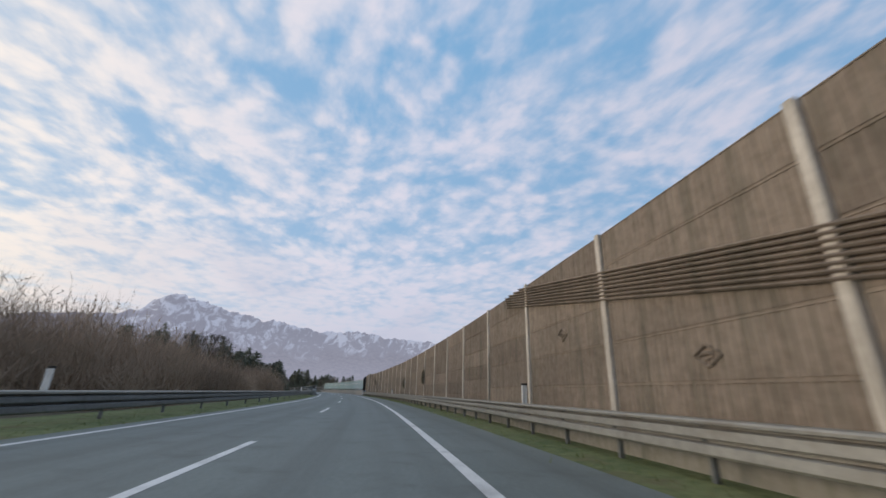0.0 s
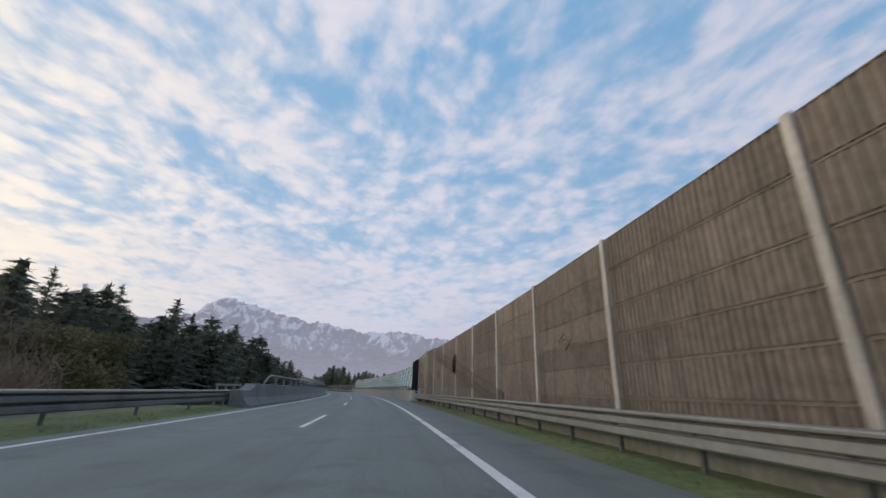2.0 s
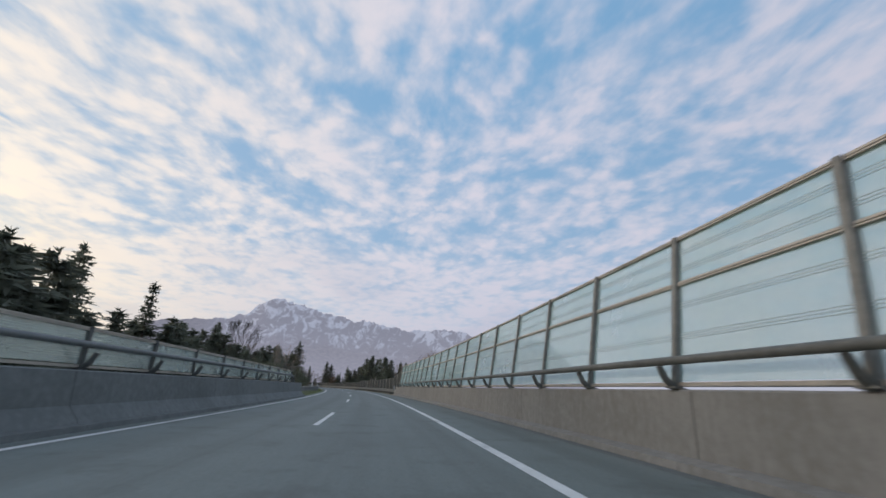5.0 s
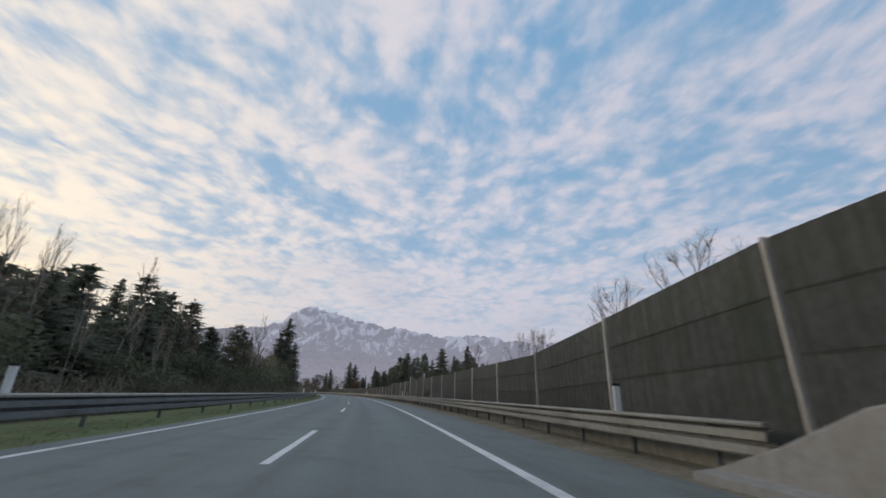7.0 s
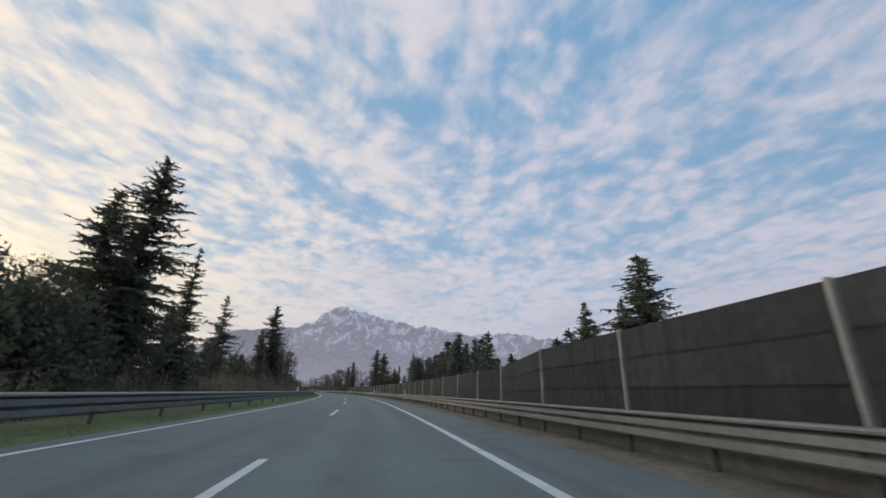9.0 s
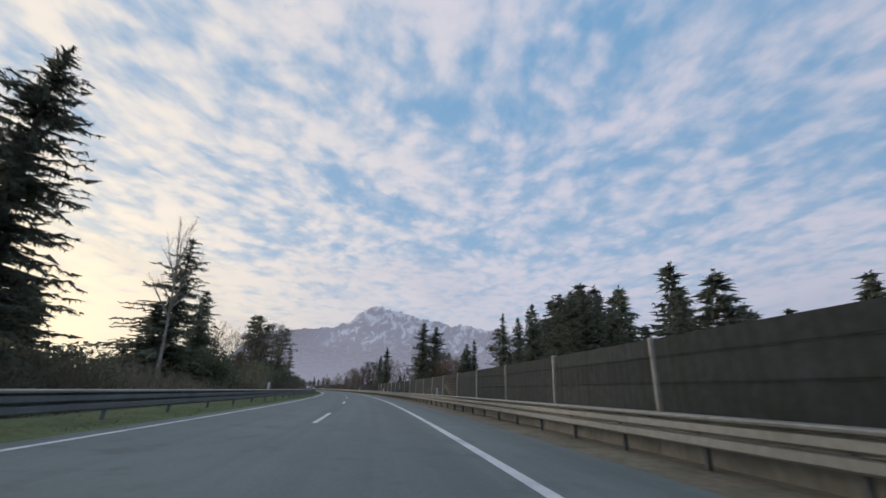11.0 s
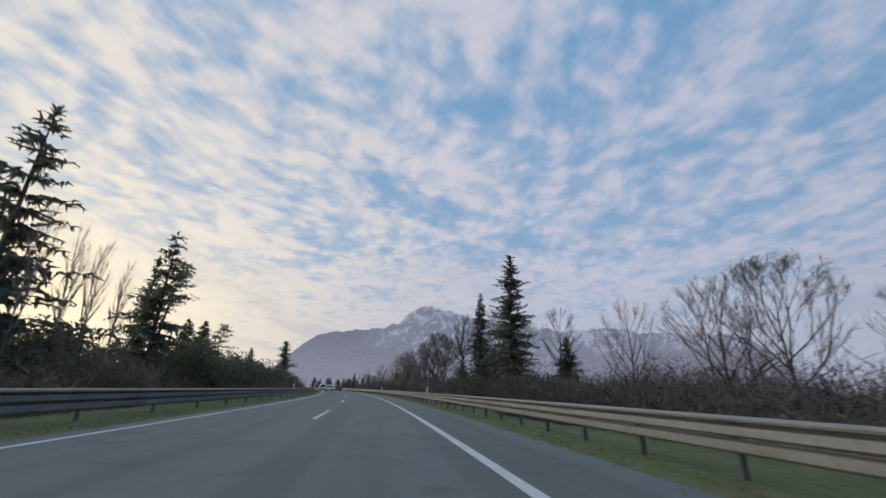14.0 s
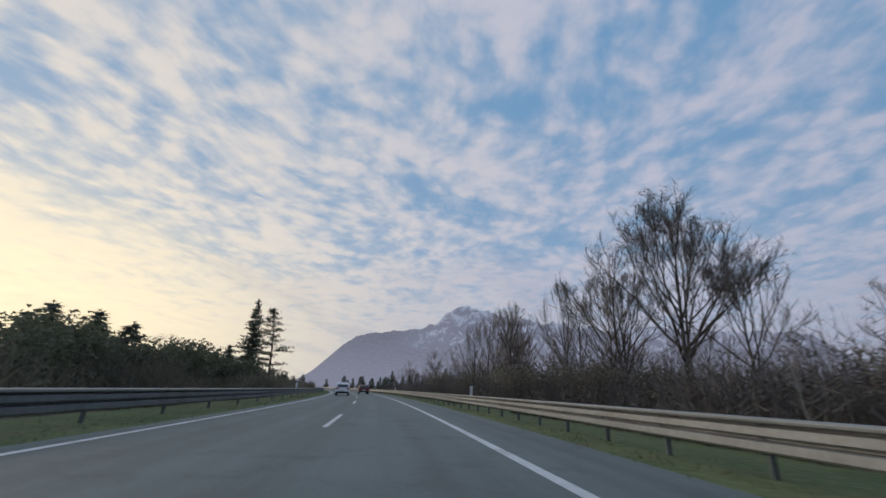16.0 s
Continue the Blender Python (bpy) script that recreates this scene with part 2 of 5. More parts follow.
def put(name, me, parent=None, m=None, label=""):
    """Links a mesh as one object, under a parent if there is one; m is its pose in the world."""
    ob = new(name, me)
    m = m or Matrix()
    if parent:
        ob.parent = parent
        above = parent.matrix_basis
        if parent.parent:
            above = parent.parent.matrix_basis @ above
        ob.matrix_basis = above.inverted() @ m
    else:
        ob.matrix_basis = m
    if label:
        ob["label"] = label
    return ob


def base(name, m, label, category, kind="", group=""):
    """An Empty at the foot of a thing, for its parts."""
    ob = new(name)
    ob.matrix_basis = m
    ob.empty_display_size = 0.3
    return tagged(ob, label, category, group, kind)


class Shape:
    """Gathers boxes, tubes and sheets into one mesh."""

    def __init__(self):
        self.v, self.f = [], []

    def box(self, lo, hi, m=None, taper=1.0, bevel=0.0):
        n = len(self.v)
        cx, cy = (lo[0] + hi[0]) / 2, (lo[1] + hi[1]) / 2
        if bevel:
            ring = lambda z, k: [(lo[0] + k, lo[1], z), (hi[0] - k, lo[1], z), (hi[0], lo[1] + k, z), (hi[0], hi[1] - k, z),
                                 (hi[0] - k, hi[1], z), (lo[0] + k, hi[1], z), (lo[0], hi[1] - k, z), (lo[0], lo[1] + k, z)]
            pts = ring(lo[2], bevel) + ring(hi[2], bevel)
            faces = [tuple(range(7, -1, -1)), tuple(range(8, 16))] + [(i, (i + 1) % 8, 8 + (i + 1) % 8, 8 + i) for i in range(8)]
        else:
            pts = [(x, y, lo[2]) for x, y in ((lo[0], lo[1]), (hi[0], lo[1]), (hi[0], hi[1]), (lo[0], hi[1]))]
            pts += [(cx + (x - cx) * taper, cy + (y - cy) * taper, hi[2]) for x, y, _ in pts]
            faces = [(3, 2, 1, 0), (4, 5, 6, 7), (0, 1, 5, 4), (1, 2, 6, 5), (2, 3, 7, 6), (3, 0, 4, 7)]
        self.v += [m @ Vector(p) if m else Vector(p) for p in pts]
        self.f += [tuple(n + i for i in f) for f in faces]
        return self

    def tube(self, pts, radii, sides=6, caps=True):
        n = len(self.v)
        pts = [Vector(p) for p in pts]
        for i, p in enumerate(pts):
            axis = (pts[min(i + 1, len(pts) - 1)] - pts[max(i - 1, 0)]).normalized()
            u = axis.orthogonal().normalized() if abs(axis.z) > 0.95 else axis.cross(Vector((0, 0, 1))).normalized()
            v = axis.cross(u)
            r = radii[i] if isinstance(radii, (list, tuple)) else radii
            self.v += [p + u * (r * cos(2 * pi * k / sides)) + v * (r * sin(2 * pi * k / sides)) for k in range(sides)]
        for i in range(len(pts) - 1):
            for k in range(sides):
                a, b = n + i * sides + k, n + i * sides + (k + 1) % sides
                self.f.append((a, b, b + sides, a + sides))
        if caps:
            self.f.append(tuple(n + k for k in range(sides))[::-1])
            self.f.append(tuple(n + (len(pts) - 1) * sides + k for k in range(sides)))
        return self

    def sweep(self, profile, s0, s1, d, step=4.0, close=True, z_of=None):
        """A profile of (offset right, height) drawn along the road."""
        n, k = len(self.v), len(profile)
        count = max(1, math.ceil((s1 - s0) / step))
        for i in range(count + 1):
            s = s0 + (s1 - s0) * i / count
            lift = z_of(s) if z_of else 0.0
            self.v += [on_road(s, d + x, z + lift) for x, z in profile]
        for i in range(count):
            for j in range(k if close else k - 1):
                a, b = n + i * k + j, n + i * k + (j + 1) % k
                self.f.append((a, a + k, b + k, b))
        if close:
            self.f.append(tuple(n + j for j in range(k)))
            self.f.append(tuple(n + count * k + j for j in range(k))[::-1])
        return self

    def tri(self, a, b, c):
        n = len(self.v)
        self.v += [a, b, c]
        self.f.append((n, n + 1, n + 2))

    def quad(self, a, b, c, d):
        n = len(self.v)
        self.v += [a, b, c, d]
        self.f.append((n, n + 1, n + 2, n + 3))

    def mesh(self, name, material, smooth=False):
        return mesh_of(name, self.v, self.f, material, smooth)


def part(name, shape, material, parent=None, m=None, label="", smooth=False):
    return put(name, shape.mesh(name, material, smooth), parent, m, label)


S0, S1 = -70.0, 900.0        # the stretch of road that is built

# ---- ground, road ----
def ground_z(s, d):
    """Level beside the road, a hollow under the bridge, and a gentle roll further off."""
    hollow = 1 / (1 + math.exp(-(s - 104) / 3)) * (1 - 1 / (1 + math.exp(-(s - 206) / 3)))
    far = min(1.0, max(0.0, (abs(d - 1) - 9) / 30))
    roll = 0.5 * far * noise.noise(Vector((s * 0.03, d * 0.05, 0)))
    return -0.12 - 4.5 * hollow + roll


gs = [-4000, -2000, -900, -400, -200, -120] + [S0 + 6 * i for i in range(int((S1 - S0) / 6) + 1)]
gd = [-4300, -2500, -1200, -600, -300, -160, -110, -80, -60, -45, -34, -26, -20, -15, -11, -8, -6.4, -5.2, -4.0, 0, 5.4, 6.4, 7.4, 9, 11, 14, 18, 24, 32, 44, 60, 85, 130, 220, 500, 1200, 2500, 4300]
gv, gf = [], []
for s in gs:
    for d in gd:
        if s < -100:
            gv.append(Vector((d, s, -0.12)))
        else:
            q = on_road(min(s, S1), max(d, -700) if s > -60 else d, ground_z(s, d))
            gv.append(q)
for i in range(len(gs) - 1):
    for j in range(len(gd) - 1):
        a = i * len(gd) + j
        gf.append((a, a + 1, a + 1 + len(gd), a + len(gd)))
sheet = Shape()
sheet.v, sheet.f = gv, gf
ground = part("ground", sheet, SOIL)
tagged(ground, "brown woodland floor with moss and litter", "ground", kind="structure")
far_ground = Shape()
far_ground.v = [Vector((4800 * cos(a), 4800 * sin(a), -8.0)) for a in [2 * pi * i / 48 for i in range(48)]]
far_ground.f = [tuple(range(48))]
tagged(part("ground_far", far_ground, SOIL), "dark level country beyond the woods", "ground", kind="structure")

road = base("road", standing(200, 0), "grey asphalt motorway carriageway with white markings", "road", "structure")
part("asphalt", Shape().sweep([(-4.35, 0), (5.85, 0), (5.85, -0.5), (-4.35, -0.5)], S0, S1, 0, 3.0), ASPHALT, road)
part("edge_line", Shape().sweep([(-0.1, 0.004), (0.1, 0.004)], S0, S1, 3.75, 3.0, close=False), PAINT, road, label="solid white edge line")
part("edge_line", Shape().sweep([(-0.08, 0.004), (0.08, 0.004)], S0, S1, -3.75, 3.0, close=False), PAINT, road, label="solid white edge line")
for i in range(-4, 46):
    s = 3.74 + 18 * i
    part("lane_dash", Shape().sweep([(-0.075, 0.004), (0.075, 0.004)], s, s + 5.8, 0, 1.45, close=False), PAINT, road)

verge_l, verge_r = Shape(), Shape()
for a, b in ((S0, 88), (197, S1)):
    verge_l.sweep([(-8.5, -0.06), (-6.5, 0.03), (-5.6, 0.03), (-4.36, -0.02), (-4.36, -0.3), (-8.5, -0.3)], a, b, 0)
verge_dry = Shape()
for sh, a, b in ((verge_r, S0, 113), (verge_dry, 217.4, 424), (verge_r, 424.01, S1)):
    sh.sweep([(5.86, -0.03), (6.9, 0.02), (8.0, 0.0), (10.5, -0.08), (10.5, -0.3), (5.86, -0.3)], a, b, 0)
DRY = surface("stony_verge", (0.15, 0.125, 0.085), (0.25, 0.215, 0.155), 0.95, 6.0, 0.5, 0.8, dirt=(0.10, 0.105, 0.05))
tagged(part("verge_stony", verge_dry, DRY), "brown stony strip between shoulder and noise wall", "verge", kind="structure")
tagged(part("verge_left", verge_l, GRASS), "grass strip under the crash barrier", "grass verge", kind="structure")
tagged(part("verge_right", verge_r, GRASS), "narrow strip of grass and moss by the shoulder", "grass verge", kind="structure")


# ---- crash barriers ----
def guard_rail(name, s0, s1, d, side, top, low, spacing, material, label, shift=0.5):
    """A beam with two waves on posts. side +1: its face looks left."""
    rail = base(name, standing((s0 + s1) / 2, d), label, "crash barrier", "structure")
    h = top - low
    wave = [(0.03, 0.86), (0.03, 0.775), (-0.06, 0.755), (-0.095, 0.72), (-0.10, 0.50), (-0.085, 0.465), (0.025, 0.455),
            (0.025, 0.365), (-0.07, 0.345), (-0.10, 0.31), (-0.105, 0.08), (-0.08, 0.02), (-0.03, 0.0)]
    back = [(x + 0.016, z) for x, z in reversed(wave)]
    prof = [(x * side, low + z * h) for x, z in wave + back]
    cap = [(0.13, 0.955), (0.13, 1.0), (-0.07, 1.0), (-0.105, 0.975), (-0.115, 0.93), (-0.11, 0.86), (-0.09, 0.855), (-0.085, 0.955)]
    cap = [(x * side, low + z * h) for x, z in cap]
    n = max(1, round((s1 - s0) / 24))
    for i in range(n):
        a, b = s0 + (s1 - s0) * i / n, s0 + (s1 - s0) * (i + 1) / n
        part("beam", Shape().sweep(prof, a, b + 0.1, d + (0.003 if i % 2 else 0), 2.0), material, rail)
        part("top_plate", Shape().sweep(cap, a, b - 0.03, d, 2.0), STEEL, rail, label="pale top plate")
    foot = Shape().box((-0.05, -0.03, -0.3), (0.05, 0.03, top - 0.12 * h), bevel=0.01).box((-0.10 if side > 0 else 0.0, -0.04, low + 0.2 * h), (0.0 if side > 0 else 0.10, 0.04, top - 0.2 * h)).mesh("post", STEEL_DARK)
    for i in range(int((s1 - s0 - shift) / spacing) + 1):
        put("post", foot, rail, standing(s0 + shift + spacing * i, d + 0.10 * side))
    return rail


guard_rail("guard_rail_right", S0, 110.6, 6.85, 1, 0.82, 0.35, 2.2, STEEL, "pale galvanised crash barrier along the noise wall", 0.55)
guard_rail("guard_rail_right", 217.9, 720.0, 6.85, 1, 0.82, 0.35, 2.2, STEEL, "pale galvanised crash barrier beside the shoulder", 1.1)
# left faces painted dark as turned from the sun, top plates pale as sky-lit
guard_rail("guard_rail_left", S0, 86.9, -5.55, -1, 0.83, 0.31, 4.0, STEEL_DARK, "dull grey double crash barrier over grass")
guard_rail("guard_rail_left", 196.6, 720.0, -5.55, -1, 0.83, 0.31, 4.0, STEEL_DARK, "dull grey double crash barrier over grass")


# ---- tall brown noise wall ----
def ribbed(name, length, height, ribs, depth, material, thick=0.12):
    """A panel with upright ribs on the road side (-x)."""
    sh = Shape()
    step = length / ribs
    xs = []
    for i in range(ribs):
        y = -length / 2 + step * i
        xs += [(-thick / 2, y), (-thick / 2, y + step * 0.22), (-thick / 2 - depth, y + step * 0.34), (-thick / 2 - depth, y + step * 0.88)]
    xs.append((-thick / 2, length / 2))
    n = len(xs) - 1
    for x, y in xs:
        sh.v += [Vector((x, y, 0.035)), Vector((x, y, height - 0.008))]
    sh.f += [(2 * i, 2 * i + 1, 2 * i + 3, 2 * i + 2) for i in range(n)]
    if height > 0.5:
        sh.box((-thick / 2 - depth - 0.008, -length / 2, height - 0.028), (-thick / 2, length / 2, height - 0.008))
    sh.box((-thick / 2 + 0.001, -length / 2, 0), (thick / 2, length / 2, height))
    return sh.mesh(name, material)


WALL_D, BAY, WALL_TOP = 7.55, 4.90, 4.83
ribbed_rows = [(0.0, 1.04), (1.04, 1.75), (1.75, 2.42), (2.42, 3.10), (3.10, 3.99), (3.99, WALL_TOP)]
plain_rows = [(0.0, 0.45), (0.45, 1.34), (1.34, 2.23), (2.23, 3.11), (3.11, 4.01), (4.01, WALL_TOP)]
wall_1 = base("noise_wall_brown", standing(30, WALL_D), "tall brown ribbed noise wall with pale posts", "noise wall", "structure")
panel_mesh = {r: ribbed("panel", BAY - 0.2, r[1] - r[0], 32, 0.030, TIMBER) for r in ribbed_rows}
plain_mesh = {r: ribbed("panel", BAY - 0.2, r[1] - r[0], 32, 0.018, TIMBER) for r in plain_rows}
post_mesh = Shape().box((-0.14, -0.085, -0.3), (0.11, 0.085, WALL_TOP + 0.03), bevel=0.02).mesh("post", POST)
bays = [3.55 + BAY * (i - 15) for i in range(19)] + [23.3, 28.15, 33.2, 38.3, 43.2, 47.9, 52.4, 57.3, 62.1, 67.1] + [72.15 + BAY * i for i in range(5)] + [96.85, 101.42]
for s, nxt in zip(bays, bays[1:] + [None]):
    drop = 0.988 if s < 60 else 1.0      # the nearer stretch is a little lower
    put("post", post_mesh, wall_1, standing(s, WALL_D) @ Matrix.Diagonal((1, 1, drop, 1)))
    if nxt:
        for r, me in (panel_mesh if 18 < s < 76 else plain_mesh).items():
            put("panel", me, wall_1, standing((s + nxt) / 2, WALL_D, r[0] * drop) @ Matrix.Diagonal((1, (nxt - s - 0.2) / (BAY - 0.2), drop, 1)))
# the last bays: plain sheets, a louvred slot, and the end
put("panel", ribbed("panel", 4.3, 4.96, 22, 0.02, TIMBER), wall_1, standing(103.6, WALL_D))
for s in (106.05, 107.25):
    put("post", Shape().box((-0.12, -0.06, -0.3), (0.10, 0.06, 5.1), bevel=0.015).mesh("post", POST), wall_1, standing(s, WALL_D))
slat_me = Shape().box((-0.02, -0.54, 0.0), (0.03, 0.54, 0.11), taper=0.96).mesh("louvre", TIMBER)
for k in range(18):
    put("louvre", slat_me, wall_1, standing(106.5, WALL_D, 1.55 + 0.185 * k) @ Matrix.Rotation(radians(-28), 4, "Y"))
put("panel", ribbed("panel", 1.1, 1.5, 5, 0.02, TIMBER), wall_1, standing(106.5, WALL_D))
put("backing", Shape().box((-0.03, -0.55, 1.5), (0.03, 0.55, 4.85)).mesh("backing", BLACK), wall_1, standing(106.5, WALL_D + 0.14))
end_panel = Shape()
end_panel.v = [Vector((x, y, z)) for x in (-0.07, 0.07) for y, z in ((-2.35, 0), (2.35, 0), (2.35, 4.72), (-2.35, 5.08))]
end_panel.f = [(0, 1, 2, 3), (7, 6, 5, 4), (0, 4, 5, 1), (1, 5, 6, 2), (2, 6, 7, 3), (3, 7, 4, 0)]
part("panel", end_panel, TIMBER, wall_1, standing(109.55, WALL_D))
# the wall's sloping end face, its shade painted in as black
end_sheet = Shape()
end_sheet.v = [Vector((x, y, z)) for y in (-0.05, 0.05) for x, z in ((-0.43, 0), (0.43, 0), (0.43, 4.86), (-0.43, 4.24))]
end_sheet.f = [(0, 1, 2, 3), (7, 6, 5, 4), (0, 4, 5, 1), (1, 5, 6, 2), (2, 6, 7, 3), (3, 7, 4, 0)]
put("end_panel", end_sheet.mesh("end_panel", BLACK), wall_1, standing(112.05, 7.16, 0, 8), "end panel across the gap to the glass screen, its shade painted black")
put("post", Shape().box((-0.12, -0.07, -0.3), (0.10, 0.07, 4.78), bevel=0.015).mesh("post", POST), wall_1, standing(111.95, WALL_D))
put("plaque", Shape().box((-0.05, -1.0, 1.30), (0.02, 1.0, 1.78), bevel=0.02).mesh("plaque", TIMBER), wall_1, standing(109.3, WALL_D - 0.09), "framed rectangular inset in the wall")


def slanted_band(parent, s0, s1, z0, rise, material, d, count=9, gap=0.10, top=WALL_TOP, low=0.6):
    """Battens side by side that climb the wall as a ribbon."""
    for k in range(count):
        a, b = s0, s1
        zf = lambda s: z0 + (s - s0) * rise + (k - (count - 1) / 2) * gap
        while zf(b) > top - 0.05 and b > a:
            b -= 0.1
        while zf(a) < low and a < b:
            a += 0.1
        if b - a > 0.5:
            part("batten", Shape().sweep([(-0.10, -0.026), (-0.135, 0.0), (-0.10, 0.026), (0, 0.026), (0, -0.026)], a, b, d - 0.05, 0.6, z_of=zf), material, parent)


slanted_band(wall_1, -8.0, 15.5, 0.76, 0.168, TIMBER, WALL_D, 8, 0.092)
slanted_band(wall_1, 81.0, 101.4, 0.70, 0.180, TIMBER, WALL_D)



def emblem(parent, s, z, size, material, d):
    """A raised eye-shaped ornament: a lozenge rim with two curved bars in it."""
    sh = Shape()
    for k in (-1, 1):
        pts = [Vector((-0.10, -size + 2 * size * i / 8, z + k * 0.62 * size * (1 - abs(i / 4 - 1)) ** 0.9)) for i in range(9)]
        sh.tube(pts, [0.014 + 0.014 * sin(pi * i / 8) for i in range(9)], 6)
    pts = [Vector((-0.10, -0.55 * size + 1.1 * size * i / 6, z + 0.16 * size - 0.22 * size * (i / 3 - 1) ** 2)) for i in range(7)]
    sh.tube(pts, [0.010 + 0.026 * sin(pi * i / 6) for i in range(7)], 6)
    sh.tube([Vector((-0.10, -0.25 * size, z - 0.16 * size)), Vector((-0.11, 0, z - 0.20 * size)), Vector((-0.10, 0.25 * size, z - 0.16 * size))], [0.010, 0.03, 0.010], 6)
    part("ornament", sh, material, parent, standing(s, d))


for z in (1.34, 2.23, 3.11, 4.01):
    for s, l in ((103.7, 4.2), (109.5, 4.6)):
        put("lip", Shape().box((-0.02, -l / 2, z - 0.02), (0.02, l / 2, z + 0.015)).mesh("lip", TIMBER), wall_1, standing(s, WALL_D - 0.09))
emblem(wall_1, 109.9, 3.8, 0.4, TIMBER, WALL_D)
emblem(wall_1, 109.9, 2.65, 0.4, TIMBER, WALL_D)
emblem(wall_1, 103.5, 2.31, 0.45, TIMBER, WALL_D)
emblem(wall_1, 99.1, 2.46, 0.5, TIMBER, WALL_D)
for s in (50.2, 64.9, 74.7):
    emblem(wall_1, s, 2.6, 0.42, TIMBER, WALL_D)
emblem(wall_1, 5.7, 1.72, 0.28, TIMBER, WALL_D)
emblem(wall_1, 10.7, 2.69, 0.28, TIMBER, WALL_D)


PLINTH = surface("weathered_plinth", (0.24, 0.225, 0.19), (0.33, 0.31, 0.268), 0.9, 6.0, 0.5, 0.4, dirt=(0.14, 0.15, 0.10), streaks=0.6)
for s, nxt in zip(bays, bays[1:]):
    part("plinth", Shape().sweep([(-0.17, -0.3), (-0.17, 0.40), (-0.15, 0.43), (0.0, 0.43), (0.0, -0.3)], s + 0.01, nxt - 0.01, WALL_D, 2.5), PLINTH, wall_1, label="pale concrete plinth")


# ---- low dark noise wall ----
def low_wall_top(s):
    if s < 228:
        return min(3.55, 2.60 + max(0.0, 228 - s) * 0.095)
    if 256.9 < s < 266.7:
        return 2.62 + abs(s - 261.8) * 0.11
    return 2.62 if s < 289 else 2.24


wall_2 = base("noise_wall_dark", standing(320, WALL_D), "low dark weathered noise wall with grey posts", "noise wall", "structure")
marks = [213.02 + 4.885 * i for i in range(16)] + [290.9] + [294.95 + 4.954 * i for i in range(27)]
for s, nxt in zip(marks, marks[1:] + [None]):
    t0 = low_wall_top(s + 0.2)
    put("post", Shape().box((-0.10, -0.035, -0.3), (0.09, 0.035, max(t0, low_wall_top(s - 0.2)) + 0.03), bevel=0.015).mesh("post", POST), wall_2, standing(s, WALL_D))
    if nxt is None:
        continue
    t1, length = low_wall_top(nxt - 0.2), nxt - s - 0.14
    cuts = (0.0, 0.49, 0.745, 1.0) if s < 289 else (0.0, 0.60, 0.83, 1.0)
    for low_f, top_f in zip(cuts, cuts[1:]):
        sh = Shape()
        n = 36
        for i in range(n + 1):
            y = -length / 2 + length * i / n
            x = -0.05 - (0.010 if i % 2 else 0)
            t = t0 + (t1 - t0) * i / n
            sh.v += [Vector((x, y, t * low_f + 0.010)), Vector((x, y, t * top_f - 0.006))]
        sh.f = [(2 * i, 2 * i + 1, 2 * i + 3, 2 * i + 2) for i in range(n)]
        if top_f < 1:      # a narrow ledge along the joint
            sh.v += [Vector((x, y, (t0 if y < 0 else t1) * top_f + z)) for z in (-0.022, -0.004) for x, y in ((-0.068, -length / 2), (-0.068, length / 2), (-0.045, length / 2), (-0.045, -length / 2))]
            m = len(sh.v) - 8
            sh.f += [tuple(m + i for i in f) for f in ((3, 2, 1, 0), (4, 5, 6, 7), (0, 1, 5, 4), (1, 2, 6, 5), (3, 0, 4, 7))]
        m = len(sh.v)
        sh.v += [Vector((x, y, (t0 if y < 0 else t1) * f)) for x in (-0.035, 0.06) for y, f in ((-length / 2, low_f), (length / 2, low_f), (length / 2, top_f), (-length / 2, top_f))]
        sh.f += [tuple(m + i for i in f) for f in ((0, 1, 2, 3), (7, 6, 5, 4), (0, 4, 5, 1), (1, 5, 6, 2), (2, 6, 7, 3), (3, 7, 4, 0))]
        # panels beyond 289 m get the darker colour
        part("panel", sh, DARK_PANEL if s < 289 else DARKER_PANEL, wall_2, standing((s + nxt) / 2, WALL_D))


for s, nxt in zip(marks[1:], marks[2:]):
    part("plinth", Shape().sweep([(-0.17, -0.3), (-0.17, 0.40), (-0.15, 0.43), (0.0, 0.43), (0.0, -0.3)], s + 0.01, nxt - 0.01, WALL_D, 2.5), PLINTH, wall_2, label="pale concrete plinth")


def chevron(s0, s1, top, material):
    """Battens that fan out from one side of a bay."""
    way_on = 1 if s1 > s0 else -1
    for k in range(9):
        z1 = 0.35 + (top - 0.55) * k / 8
        z0 = 1.5 + 0.05 * (k - 4)
        me = Shape().tube([on_road(s0 + way_on * (0.4 + 0.25 * abs(k - 4)), WALL_D - 0.09, z0 + (z1 - z0) * 0.05), on_road(s1 - way_on * 0.15, WALL_D - 0.09, z1)], 0.024, 4).mesh("batten", material)
        put("batten", me, wall_2)


BATTEN = surface("grey_batten", (0.12, 0.105, 0.085), (0.19, 0.165, 0.135), 0.9, 6.0, 0.6, 0.3)
chevron(252.1, 256.98, 2.62, BATTEN)
chevron(271.64, 266.75, 2.62, BATTEN)
chevron(364.31, 359.36, 2.24, BATTEN)


